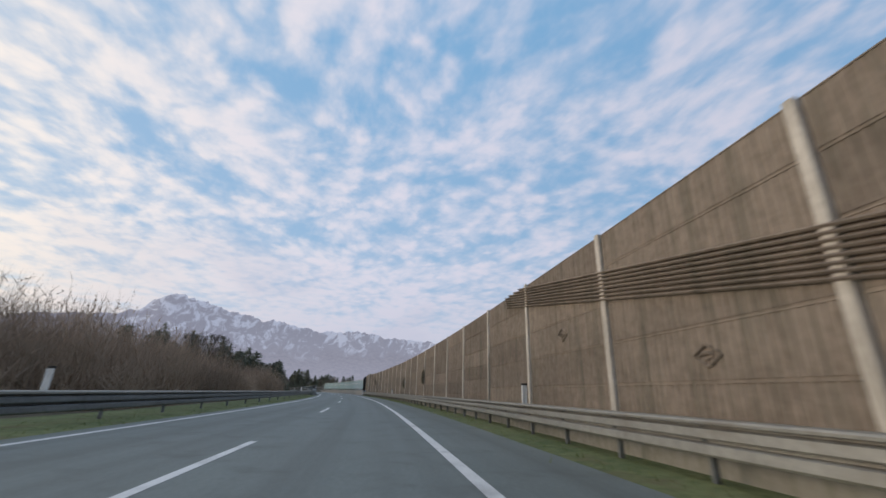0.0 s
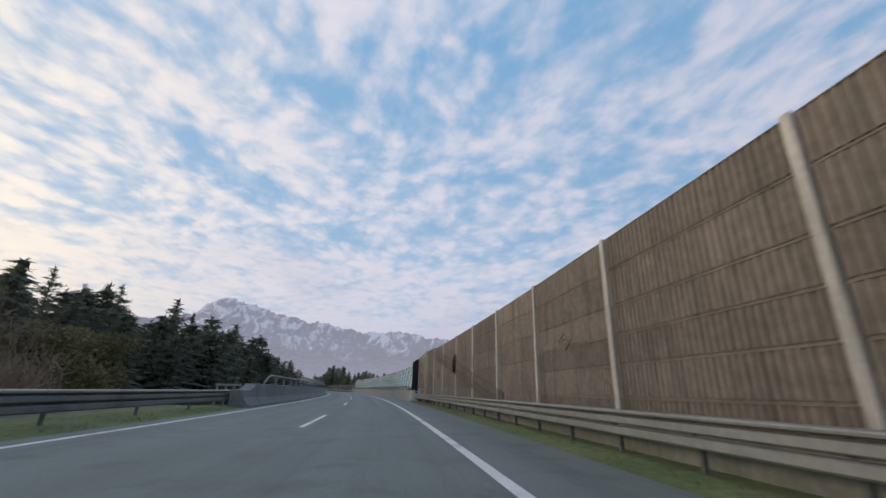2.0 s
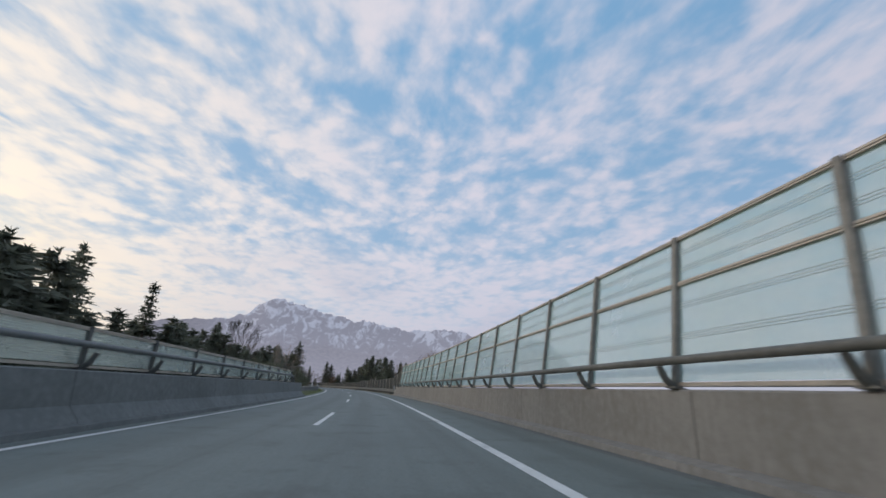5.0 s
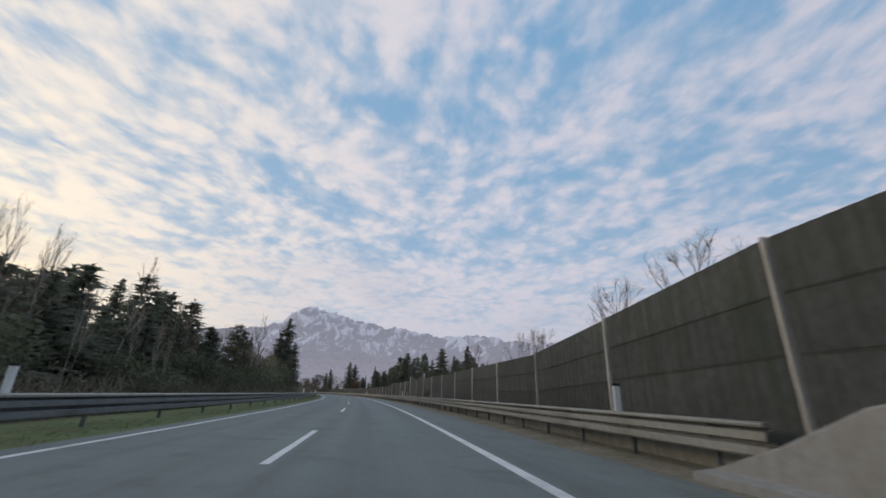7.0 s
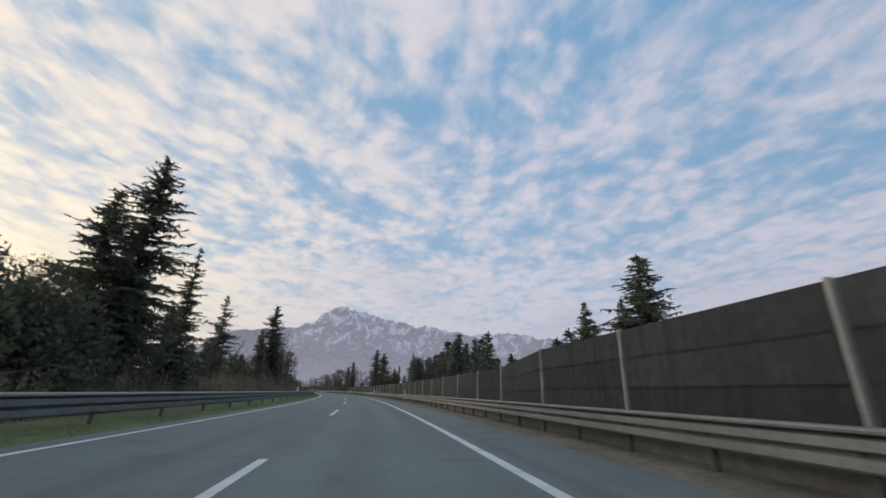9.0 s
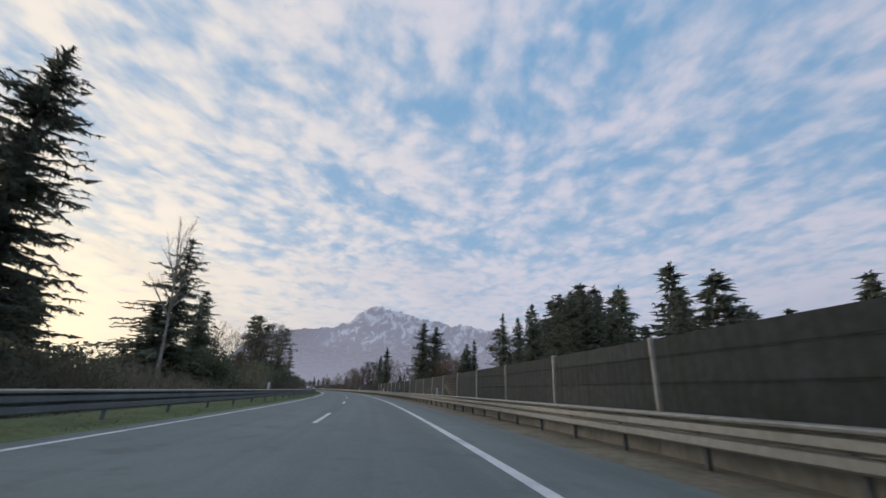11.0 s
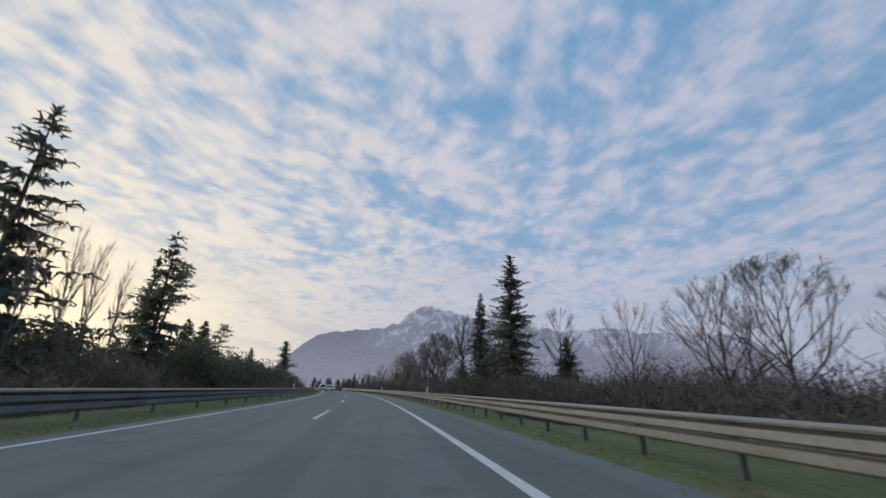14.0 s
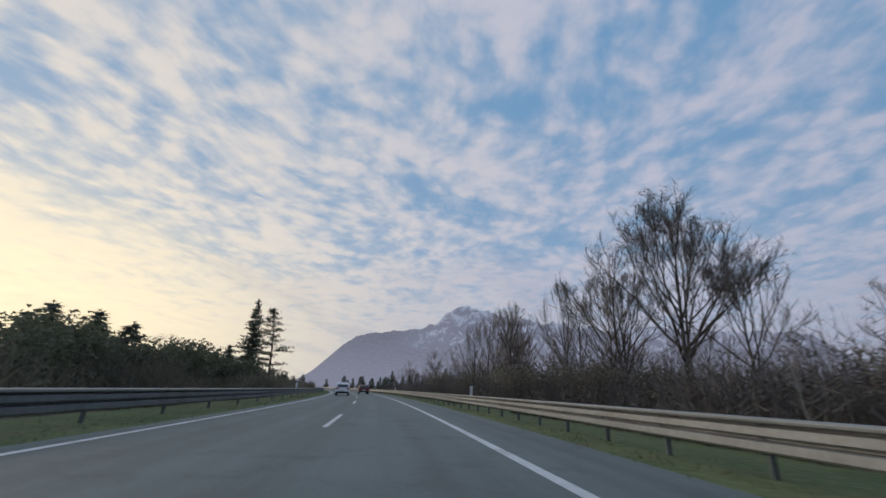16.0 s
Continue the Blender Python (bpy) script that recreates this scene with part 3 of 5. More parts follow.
# ---- bridge parapets with glass screens ----
def parapet(name, s0, s1, d, side, height, material, label):
    """A concrete kerb and upstand in cast lengths."""
    p = base(name, standing((s0 + s1) / 2, d), label, "parapet", "structure")
    n = round((s1 - s0) / 8)
    for i in range(n):
        a, b = s0 + (s1 - s0) * i / n + 0.01, s0 + (s1 - s0) * (i + 1) / n - 0.01
        prof = [(-0.42, 0.0), (-0.40, 0.10), (-0.04, 0.14), (0.0, height - 0.03), (0.03, height), (0.42, height), (0.42, -0.9), (-0.42, -0.9)]
        part("upstand", Shape().sweep([(x * side, z) for x, z in (prof if side > 0 else prof[::-1])], a, b, d, 2.0), material, p)
    return p


parapet("parapet_right", 111.4, 215.9, 6.62, 1, 1.17, CONCRETE, "pale concrete bridge parapet")
ramp_end = Shape()
for s, z in ((108.6, 0.10), (109.4, 0.45), (110.5, 0.98), (111.39, 1.17)):
    ramp_end.v += [on_road(s, 6.62 + x, y) for x, y in ((-0.42, -0.3), (-0.40, min(z, 0.12)), (0.0, z), (0.42, z), (0.42, -0.3))]
ramp_end.f = [(5 * i + j, 5 * i + 5 + j, 5 * i + 5 + (j + 1) % 5, 5 * i + (j + 1) % 5) for i in range(3) for j in range(5)] + [(0, 1, 2, 3, 4), (19, 18, 17, 16, 15)]
tagged(part("parapet_end", ramp_end, CONCRETE), "sloping concrete end of the bridge parapet", "parapet", kind="structure")
ramp_end = Shape()
for s, z in ((215.9, 1.17), (216.5, 1.05), (217.6, 0.55), (218.7, 0.15)):
    ramp_end.v += [on_road(s, 6.62 + x, y) for x, y in ((-0.42, -0.3), (-0.40, min(z, 0.10)), (-0.04, min(z, 0.14)), (0.0, max(0.1, z - 0.03)), (0.03, z), (0.42, z), (0.42, -0.3))]
ramp_end.f = [(7 * i + j, 7 * i + 7 + j, 7 * i + 7 + (j + 1) % 7, 7 * i + (j + 1) % 7) for i in range(3) for j in range(7)] + [tuple(range(7)), tuple(range(27, 20, -1))]
tagged(part("parapet_end", ramp_end, CONCRETE), "sloping concrete end of the bridge parapet", "parapet", kind="structure")
left_wall = base("parapet_left", standing(140, -4.95), "grey concrete bridge parapet with a sloping foot", "parapet", "structure")
left_prof = [(-5.35, -0.9), (-5.35, 0.0), (-5.33, 1.0), (-4.78, 1.0), (-4.72, 0.97), (-4.66, 0.47), (-4.42, 0.16), (-4.40, 0.13), (-4.22, 0.11), (-4.20, 0.0), (-4.20, -0.9)]
cuts = [88.95 + (196.4 - 88.95) * i / 13 for i in range(14)]
for a, b in zip(cuts, cuts[1:]):
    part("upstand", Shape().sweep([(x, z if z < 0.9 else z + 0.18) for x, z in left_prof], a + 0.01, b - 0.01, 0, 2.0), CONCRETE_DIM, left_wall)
first_block = Shape()
for s, z in ((86.4, 0.84), (87.9, 0.86), (88.9, 1.18)):
    first_block.v += [on_road(s, x, min(y, z) if y < 0.9 else z - (0.03 if x == -4.72 else 0.0)) for x, y in left_prof]
n = len(left_prof)
first_block.f = [(n * i + j, n * i + n + j, n * i + n + (j + 1) % n, n * i + (j + 1) % n) for i in range(2) for j in range(n)] + [tuple(range(n)), tuple(range(3 * n - 1, 2 * n - 1, -1))]
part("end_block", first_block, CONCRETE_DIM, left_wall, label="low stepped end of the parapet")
tagged(part("bridge_deck", Shape().sweep([(-5.5, -0.02), (-4.36, -0.02), (-4.36, -0.9), (5.86, -0.9), (5.86, -0.02), (7.2, -0.02), (7.2, -1.6), (-5.5, -1.6)], 87, 222, 0), CONCRETE_DIM), "concrete bridge deck", "bridge deck", kind="structure")


def glass_screen(name, first, count, pitch, d, side, foot, top, mid, stripes, pane, steel, tilt, ink, label):
    """Steel posts, rails and panes on a parapet."""
    fence = base(name, standing(first + pitch * count / 2, d, foot), label, "glass screen", "structure")
    post = Shape().box((-0.08, -0.06, 0.0), (0.07, 0.06, top - foot), bevel=0.012).box((-0.15, -0.12, 0.0), (0.12, 0.12, 0.03))
    post_me = post.mesh("post", steel)
    arm_me = Shape().tube([(-0.06 * side, 0.0, 0.04), (-0.20 * side, 0, 0.16), (-0.30 * side, 0, 0.38)], [0.075, 0.065, 0.055], 7).mesh("bracket", STEEL_RAIL_DARK if tilt else steel)
    rails = ([mid - foot] if mid else []) + [top - foot - 0.04]
    rail_me = {z: Shape().box((-0.05, -pitch / 2 + 0.065, z - 0.008), (0.04, pitch / 2 - 0.065, z + 0.03)).box((-0.05, -pitch / 2 + 0.065, z - 0.045), (0.04, pitch / 2 - 0.065, z - 0.022)).box((-0.012, -pitch / 2 + 0.065, z - 0.022), (0.012, pitch / 2 - 0.065, z - 0.008)).mesh("rail", STEEL_RAIL) for z in rails}
    levels = [0.10] + rails
    pane_me = [Shape().box((-0.008, -pitch / 2 + 0.07, a + 0.032), (0.008, pitch / 2 - 0.07, b - 0.032)).mesh("pane", pane) for a, b in zip(levels, levels[1:])]
    line = Shape()
    for z in stripes:
        for k in range(3):
            line.box((-0.012, -pitch / 2 + 0.08, z - foot + 0.045 * k), (-0.0085, pitch / 2 - 0.08, z - foot + 0.045 * k + 0.009))
    line_me = line.mesh("printed_lines", ink)
    foot_me = Shape().box((-0.05, -pitch / 2 + 0.065, 0.05), (0.04, pitch / 2 - 0.065, 0.11)).mesh("rail", STEEL_RAIL)
    for i in range(count + 1):
        s = first + pitch * i
        slope = Matrix.Rotation(radians(tilt), 4, "Y")
        put("post", post_me, fence, standing(s, d, foot) @ slope)
        put("bracket", arm_me, fence, standing(s, d, foot))
        if i < count:
            here = standing(s + pitch / 2, d, foot) @ slope
            for z in rails:
                put("rail", rail_me[z], fence, here)
            put("rail", foot_me, fence, here)
            for me in pane_me:
                sheet_of_glass = put("pane", me, fence, here)
                sheet_of_glass.visible_shadow = False
            put("printed_line", line_me, sheet_of_glass, here, "fine printed lines")
    return fence


# steel of the left screen, its backlit shade put into the colour
STEEL_SHADE = surface("shaded_steel", (0.07, 0.075, 0.072), (0.11, 0.115, 0.11), 0.6, 8.0, 0.8, 0.15, dirt=(0.05, 0.052, 0.05))
STEEL_RAIL_DARK = surface("olive_grey_steel", (0.13, 0.13, 0.115), (0.19, 0.188, 0.168), 0.6, 8.0, 0.8, 0.15, metal=0.1, dirt=(0.09, 0.088, 0.076))
STEEL_POST = surface("painted_steel_post", (0.20, 0.195, 0.175), (0.28, 0.27, 0.24), 0.6, 8.0, 0.8, 0.15, metal=0.2, dirt=(0.15, 0.14, 0.12))
STEEL_RAIL = surface("pale_rail", (0.42, 0.38, 0.32), (0.52, 0.47, 0.40), 0.55, 8.0, 0.8, 0.15, metal=0.2, dirt=(0.25, 0.22, 0.18))
PRINT = surface("pale_grey_print", (0.36, 0.42, 0.40), (0.44, 0.50, 0.48), 0.6, 8.0, 0.8, 0.0)
glass_screen("glass_screen_right", 112.2, 34, 2.989, 6.7, 1, 1.17, 4.04, 3.07, (3.64, 3.30, 2.60, 2.03), PANE, STEEL_POST, 9.3, PRINT, "tall glazed noise screen in a steel frame on the parapet")
glass_screen("glass_screen_left", 106.4, 28, 3.02, -5.0, -1, 1.18, 2.12, None, (1.85, 1.45), PANE_CLEAR, STEEL_SHADE, 0.0, STEEL_RAIL, "low glazed screen in a steel frame on the parapet")


def hand_rail(name, s0, s1, d, z, curl, steel, label):
    bar = Shape()
    pts = [on_road(s0 - curl * (1 - k / 6), d, 1.12 + (z - 1.12) * sin(pi / 2 * k / 6)) for k in range(6)]
    pts += [on_road(s0 + (s1 - s0) * i / 40, d, z) for i in range(41)]
    pts += [on_road(s1 + curl * k / 6, d, 1.12 + (z - 1.12) * cos(pi / 2 * k / 6)) for k in range(1, 7)]
    bar.tube(pts, 0.07, 10)
    rail = base(name, standing(s0, d, z), label, "hand rail", "structure")
    part("tube", bar, steel, rail, smooth=True)
    return rail


hand_rail("hand_rail_right", 113.1, 211.0, 6.40, 1.62, 1.0, STEEL_RAIL_DARK, "thick grey tubular rail along the glass screen")
left_rail = hand_rail("hand_rail_left", 92.6, 190.0, -4.80, 1.72, 1.9, STEEL_DARK, "thick grey tubular rail along the parapet")
fin = Shape()
fin.v = [Vector((x, y, z)) for x in (-0.05, 0.05) for y, z in ((-0.16, 0.0), (0.16, 0.0), (0.13, 0.14), (0.15, 0.32), (0.24, 0.53), (0.10, 0.53), (-0.02, 0.34))]
fin.f = [tuple(range(6, -1, -1)), tuple(range(7, 14))] + [(i, (i + 1) % 7, 7 + (i + 1) % 7, 7 + i) for i in range(7)]
fin_me = fin.mesh("fin", STEEL_DARK)
for i in range(4):
    put("fin", fin_me, left_rail, standing(94.4 + 3.03 * i, -4.86, 1.17), "curved flat bracket")

barrier = base("steel_railing", standing(88.8, -6.2), "low pale railing of square steel tube beside the bridge end", "railing")
part("top_bar", Shape().sweep([(-0.05, 1.02), (0.05, 1.02), (0.05, 1.12), (-0.05, 1.12)], 86.8, 91.2, -6.2), STEEL, barrier)
for s in (87.0, 88.4, 89.8, 91.1):
    part("post", Shape().box((-0.05, -0.05, -0.3), (0.05, 0.05, 1.018), bevel=0.01), STEEL, barrier, standing(s, -6.2))


# ---- trees ----
def leaf_tri(sh, p, axis, size, rng, flat=0.35):
    u = axis.normalized()
    v = u.cross(Vector((rng.uniform(-1, 1), rng.uniform(-1, 1), rng.uniform(-1, 1)))).normalized()
    sh.tri(p - v * size * flat, p + v * size * flat, p + u * size)


def spruce_meshes(h, r, seed, rich=1.0, ragged=0.25, bare=0.08, gap=1.0, fine=1, taper=0.85):
    """Whorls of boughs, each with sprays to both sides and hanging twigs."""
    rng = random.Random(seed)
    wood, crown = Shape(), Shape()
    lean = Vector((rng.uniform(-0.02, 0.02), rng.uniform(-0.02, 0.02), 1))
    wood.tube([lean * (h * k) for k in (0, 0.3, 0.7, 1.0)], [0.016 * h, 0.012 * h, 0.006 * h, 0.004], 6)
    z = h * bare
    while z < h * 0.985:
        f = 1 - z / h
        reach = r * (f ** taper) * rng.uniform(0.8, 1.12) + 0.12
        for k in range(rng.randint(6, 9) + (2 if fine > 1 else 0)):
            a = rng.uniform(0, 2 * pi)
            l = reach * rng.uniform(1 - ragged * 1.8, 1 + ragged)
            side = Vector((cos(a), sin(a), 0))
            droop, lift = 0.10 + 0.34 * f, rng.uniform(0.05, 0.28)
            root = lean * max(0.02 * h, min(0.985 * h, z + rng.uniform(-0.012, 0.012) * h * fine))
            n = max(2, int(l / 0.30 * rich))
            last = root
            for i in range(1, n + 1):
                t = i / n
                p = root + side * (l * t) + Vector((0, 0, l * (lift * t - droop * t * t + 0.22 * max(0, t - 0.65)))) + Vector((rng.gauss(0, 1), rng.gauss(0, 1), rng.gauss(0, 1))) * 0.05
                d = (p - last).normalized()
                across = d.cross(Vector((0, 0, 1)))
                w = (0.55 * (1.1 - t) * min(1.3, 0.4 + l * 0.3) + 0.22) / rich ** 0.5
                leaf_tri(crown, last, d, (p - last).length * 1.5, rng, 0.18)
                for _ in range(fine):
                    at = p if fine == 1 else p + (last - p) * rng.random()
                    size = w if fine == 1 else w * 0.72
                    for sgn in (-1, 1):
                        out = d * 0.7 + across * (sgn * rng.uniform(0.5, 1.1)) + Vector((0, 0, rng.uniform(-0.55, 0.05)))
                        leaf_tri(crown, at, out, size * rng.uniform(0.6, 1.3), rng, 0.20 if fine == 1 else 0.11)
                    leaf_tri(crown, at, Vector((rng.uniform(-0.4, 0.4), rng.uniform(-0.4, 0.4), -1)), size * rng.uniform(0.5, 1.2), rng, 0.22 if fine == 1 else 0.12)
                last = p
        z += h * rng.uniform(0.018, 0.030) * gap / rich ** 0.5
    for _ in range(14):
        leaf_tri(crown, lean * (h * rng.uniform(0.92, 1.0)), Vector((rng.uniform(-1, 1), rng.uniform(-1, 1), 1.0)), 0.36, rng, 0.2)
    return wood.mesh("trunk", BARK), crown.mesh("crown", NEEDLE)


def grow(sh, p, d, length, radius, depth, rng, spread, tips, rise=0.12, minimum=0.012, cut=5):
    """Limbs that fork and taper."""
    if depth <= 0:
        tip = p + (d + Vector((rng.uniform(-1, 1), rng.uniform(-1, 1), rng.uniform(-0.6, 1))) * 0.2) * length
        across = d.orthogonal().normalized() * (minimum * 1.3)
        across.rotate(Matrix.Rotation(rng.uniform(0, pi), 3, d))
        sh.tri(p - across, p + across, tip)
        tips.append((tip, d))
        return
    pts, rad = [p], [radius]
    n = 3 if depth > 2 else 2
    for i in range(n):
        d = (d + Vector((rng.uniform(-1, 1), rng.uniform(-1, 1), rng.uniform(-0.6, 1))) * 0.16 + Vector((0, 0, rise * 0.4))).normalized()
        p = p + d * (length / n)
        pts.append(p)
        rad.append(max(minimum, radius * (1 - 0.45 * (i + 1) / n)))
    sh.tube(pts, rad, 5 if depth > 3 else 3, caps=False)
    if depth < 3:      # short shoots along the thin branches
        for at in pts[1:]:
            out = (d + Vector((rng.uniform(-1, 1), rng.uniform(-1, 1), rng.uniform(-0.4, 1))) * 0.8).normalized()
            tips.append((at + out * (0.12 * length), out))
    kids = rng.randint(2, 3) if depth > 1 else rng.randint(3, cut)
    for k in range(kids):
        at = pts[-1] if k == 0 else pts[rng.randint(1, n)]
        side = d.orthogonal().normalized()
        side.rotate(Matrix.Rotation(rng.uniform(0, 2 * pi), 3, d))
        nd = (d + side * spread * rng.uniform(0.5, 1.2) * (0.5 if k == 0 else 1) + Vector((0, 0, rise))).normalized()
        grow(sh, at, nd, length * rng.uniform(0.58, 0.82), max(minimum, radius * (0.62 if k == 0 else 0.45)), depth - 1, rng, spread, tips, rise, minimum, cut)


def bare_meshes(h, seed, spread=0.5, depth=3, lean=(0, 0), stem=0.25, bark=None, leaves=0, reach=0.34, limbs=12, fine=6, twig=None):
    """A short trunk that fans into rising limbs and fine twigs, in a rounded crown."""
    rng = random.Random(seed)
    wood, tips = Shape(), []
    at = lambda t: Vector((lean[0] * h * t + 0.015 * h * sin(5 * t + seed), lean[1] * h * t + 0.015 * h * sin(4 * t + 2 * seed), h * t))
    wood.tube([at(0.85 * k / 6) for k in range(7)], [0.013 * h * (1 - 0.90 * k / 6) for k in range(7)], 6)
    for i in range(limbs):
        u = ((i + rng.random()) / limbs) ** 1.4
        p = at(stem + (0.84 - stem) * u)
        a = i * 2.4 + rng.uniform(-0.6, 0.6)
        tilt = radians(rng.uniform(28, 58) * (1 - 0.35 * u))
        d = Vector((cos(a) * sin(tilt), sin(a) * sin(tilt), cos(tilt)))
        # length to the edge of an egg-shaped crown
        far = 0.02 * h
        while far < h:
            q = p + d * far - Vector((lean[0] * h * 0.6, lean[1] * h * 0.6, 0.60 * h))
            if (q.x ** 2 + q.y ** 2) / (reach * h) ** 2 + q.z ** 2 / (0.40 * h) ** 2 > 1:
                break
            far += 0.03 * h
        grow(wood, p, d, far * rng.uniform(0.40, 0.52), 0.0060 * h * (1.2 - u), depth, rng, spread, tips, 0.06, 0.0009 * h, 4)
    twigs = Shape()
    for p, d in tips:
        for _ in range(fine):
            q = p - d * (h * rng.uniform(0, 0.05))
            leaf_tri(twigs, q, d + Vector((rng.uniform(-1, 1), rng.uniform(-1, 1), rng.uniform(-0.5, 1))) * 0.9, h * rng.uniform(0.03, 0.075), rng, 0.012)
        for _ in range(leaves):
            q = p + Vector((rng.gauss(0, 1), rng.gauss(0, 1), rng.gauss(0, 1))) * 0.32
            leaf_tri(twigs, q, Vector((rng.uniform(-1, 1), rng.uniform(-1, 1), rng.uniform(-1, 1))), rng.uniform(0.08, 0.16), rng, 0.45)
    k = h / min(1.1 * h, max(p.z for p, _ in tips))
    heart = Vector((lean[0] * h * 0.6, lean[1] * h * 0.6, 0.60 * h))
    for sh in (wood, twigs):      # draw in the strays
        for i, v in enumerate(sh.v):
            q = v - heart
            e = math.sqrt((q.x ** 2 + q.y ** 2) / (reach * h) ** 2 + q.z ** 2 / (0.42 * h) ** 2) if v.z > 0.45 * h else math.hypot(q.x, q.y) / (reach * h)
            if e > 1.05:
                pull = (1.05 + 0.25 * (e - 1.05)) / e
                sh.v[i] = heart + Vector((q.x * pull, q.y * pull, q.z * (pull if v.z > 0.45 * h else 1)))
        sh.v = [v * k for v in sh.v]
    return wood.mesh("branchwork", bark or TWIG), twigs.mesh("crown", LEAF if leaves else twig or TWIG)


def pine_meshes(h, seed, lean=(0.1, 0), crown_from=0.45, puff=0.5, count=26, width=0.19):
    """A bare bowed trunk, crooked limbs and flat tufts of needles."""
    rng = random.Random(seed)
    wood, crown = Shape(), Shape()
    bend = lambda t: Vector((lean[0] * h * t * t, lean[1] * h * t * t, h * t))
    wood.tube([bend(t) for t in (0, 0.25, 0.5, 0.75, 1)], [0.013 * h, 0.011 * h, 0.009 * h, 0.005 * h, 0.01], 7)
    for i in range(count):
        t = crown_from + (1 - crown_from) * (i + rng.random()) / count
        a = rng.uniform(0, 2 * pi)
        l = h * width * (1.15 - ((t - crown_from) / (1 - crown_from)) ** 2) * rng.uniform(0.5, 1.2)
        root = bend(t)
        tip = root + Vector((cos(a) * l, sin(a) * l, l * rng.uniform(-0.15, 0.40)))
        mid = (root + tip) / 2 + Vector((rng.uniform(-0.1, 0.1) * l, rng.uniform(-0.1, 0.1) * l, -0.05 * l))
        wood.tube([root, mid, tip], [0.004 * h * (1.3 - t), 0.0025 * h, 0.012], 4, caps=False)
        for j in range(4):
            c = root + (tip - root) * (0.42 + 0.2 * j) + Vector((rng.uniform(-1, 1), rng.uniform(-1, 1), 0)) * (0.12 * l)
            size = puff * rng.uniform(0.55, 1.1) * h / 12
            for _ in range(12):
                hub = c + Vector((rng.gauss(0, 0.75) * size, rng.gauss(0, 0.75) * size, rng.gauss(0, 0.30) * size))
                for _ in range(4):
                    leaf_tri(crown, hub, Vector((rng.uniform(-1, 1), rng.uniform(-1, 1), rng.uniform(-0.3, 1))), rng.uniform(0.14, 0.32), rng, 0.15)
    return wood.mesh("trunk", BARK), crown.mesh("crown", PINE)


def tree(name, meshes, label, category, names):
    t = base(name, Matrix(), label, category)
    for nm, me in zip(names, meshes):
        ob = put(nm, me, t)
        if nm == "twig_crown":
            ob["kind"] = "stuff"
    return t


def scrub_mesh(name, length, depth, h, seed, stems, material, leafy=0.0, thin=1.0):
    """Dense upright stems with side twigs, in a patch."""
    rng = random.Random(seed)
    sh = Shape()
    for _ in range(stems):
        y, x = rng.uniform(-length / 2, length / 2), rng.uniform(-depth / 2, depth / 2)
        top = h * rng.uniform(0.45, 1.0) * (0.75 + 0.25 * noise.noise(Vector((x * 0.4, y * 0.4, seed))))
        root = Vector((x, y, -0.2))
        tip = root + Vector((rng.gauss(0, 0.16) * top, rng.gauss(0, 0.16) * top, top))
        a = rng.uniform(0, pi)
        w = Vector((cos(a), sin(a), 0)) * rng.uniform(0.03, 0.07) * thin
        sh.tri(root - w, root + w, tip)
        for k in range(4):
            t = rng.uniform(0.25, 0.95)
            p = root + (tip - root) * t
            d = Vector((rng.uniform(-1, 1), rng.uniform(-1, 1), rng.uniform(0.2, 1.3))).normalized()
            leaf_tri(sh, p, d, rng.uniform(0.35, 0.9) * (1.2 - t) + 0.25, rng, 0.07 * thin)
            if rng.random() < leafy:
                leaf_tri(sh, p + d * 0.3, Vector((rng.uniform(-1, 1), rng.uniform(-1, 1), rng.uniform(-1, 1))), rng.uniform(0.07, 0.15) * (0.5 + 0.5 * thin), rng, 0.45)
    return sh.mesh(name, material)


def bush_mesh(name, r, h, seed, count, material, leaf=1.0):
    """An evergreen bush: leaves gathered in uneven clumps."""
    rng = random.Random(seed)
    sh = Shape()
    clumps = [Vector((rng.gauss(0, 0.45) * r, rng.gauss(0, 0.45) * r, h * rng.uniform(0.1, 0.85))) for _ in range(14)]
    for _ in range(count):
        c = rng.choice(clumps)
        off = Vector((rng.gauss(0, 1), rng.gauss(0, 1), rng.gauss(0, 1)))
        off *= min(1.0, 1.7 / max(off.length, 0.01))
        p = c + Vector((off.x * 0.27 * r, off.y * 0.27 * r, off.z * 0.14 * h))
        p.z = max(0.02, p.z)
        leaf_tri(sh, p, Vector((rng.uniform(-1, 1), rng.uniform(-1, 1), rng.uniform(-0.5, 1))), rng.uniform(0.13, 0.26) * leaf, rng, 0.38)
    return sh.mesh(name, material)


SPRUCE = [tree("spruce", spruce_meshes(12, r * 1.25, sd, 1.35, rag, br), "dark green spruce with drooping ragged boughs", "tree", ("trunk", "crown")) for r, sd, rag, br in ((2.5, 1, 0.25, 0.06), (2.1, 2, 0.3, 0.1), (3.0, 3, 0.25, 0.05), (1.7, 4, 0.35, 0.08))]
NEAR = [tree("spruce", spruce_meshes(12, r, sd, 1.5, rag, 0.05, g, 3, tp), "dark spruce with drooping boughs of fine needles", "tree", ("trunk", "crown")) for r, sd, rag, g, tp in ((2.9, 91, 0.36, 1.2, 0.62), (2.6, 92, 0.4, 1.25, 0.85), (3.4, 93, 0.45, 1.6, 0.75))]
AIRY = [tree("spruce", spruce_meshes(12, 3.3, sd, 1.5, 0.5, 0.05, g), "old spruce with thin hanging boughs and gaps", "tree", ("trunk", "crown")) for sd, g in ((9, 2.6), (10, 1.7))]
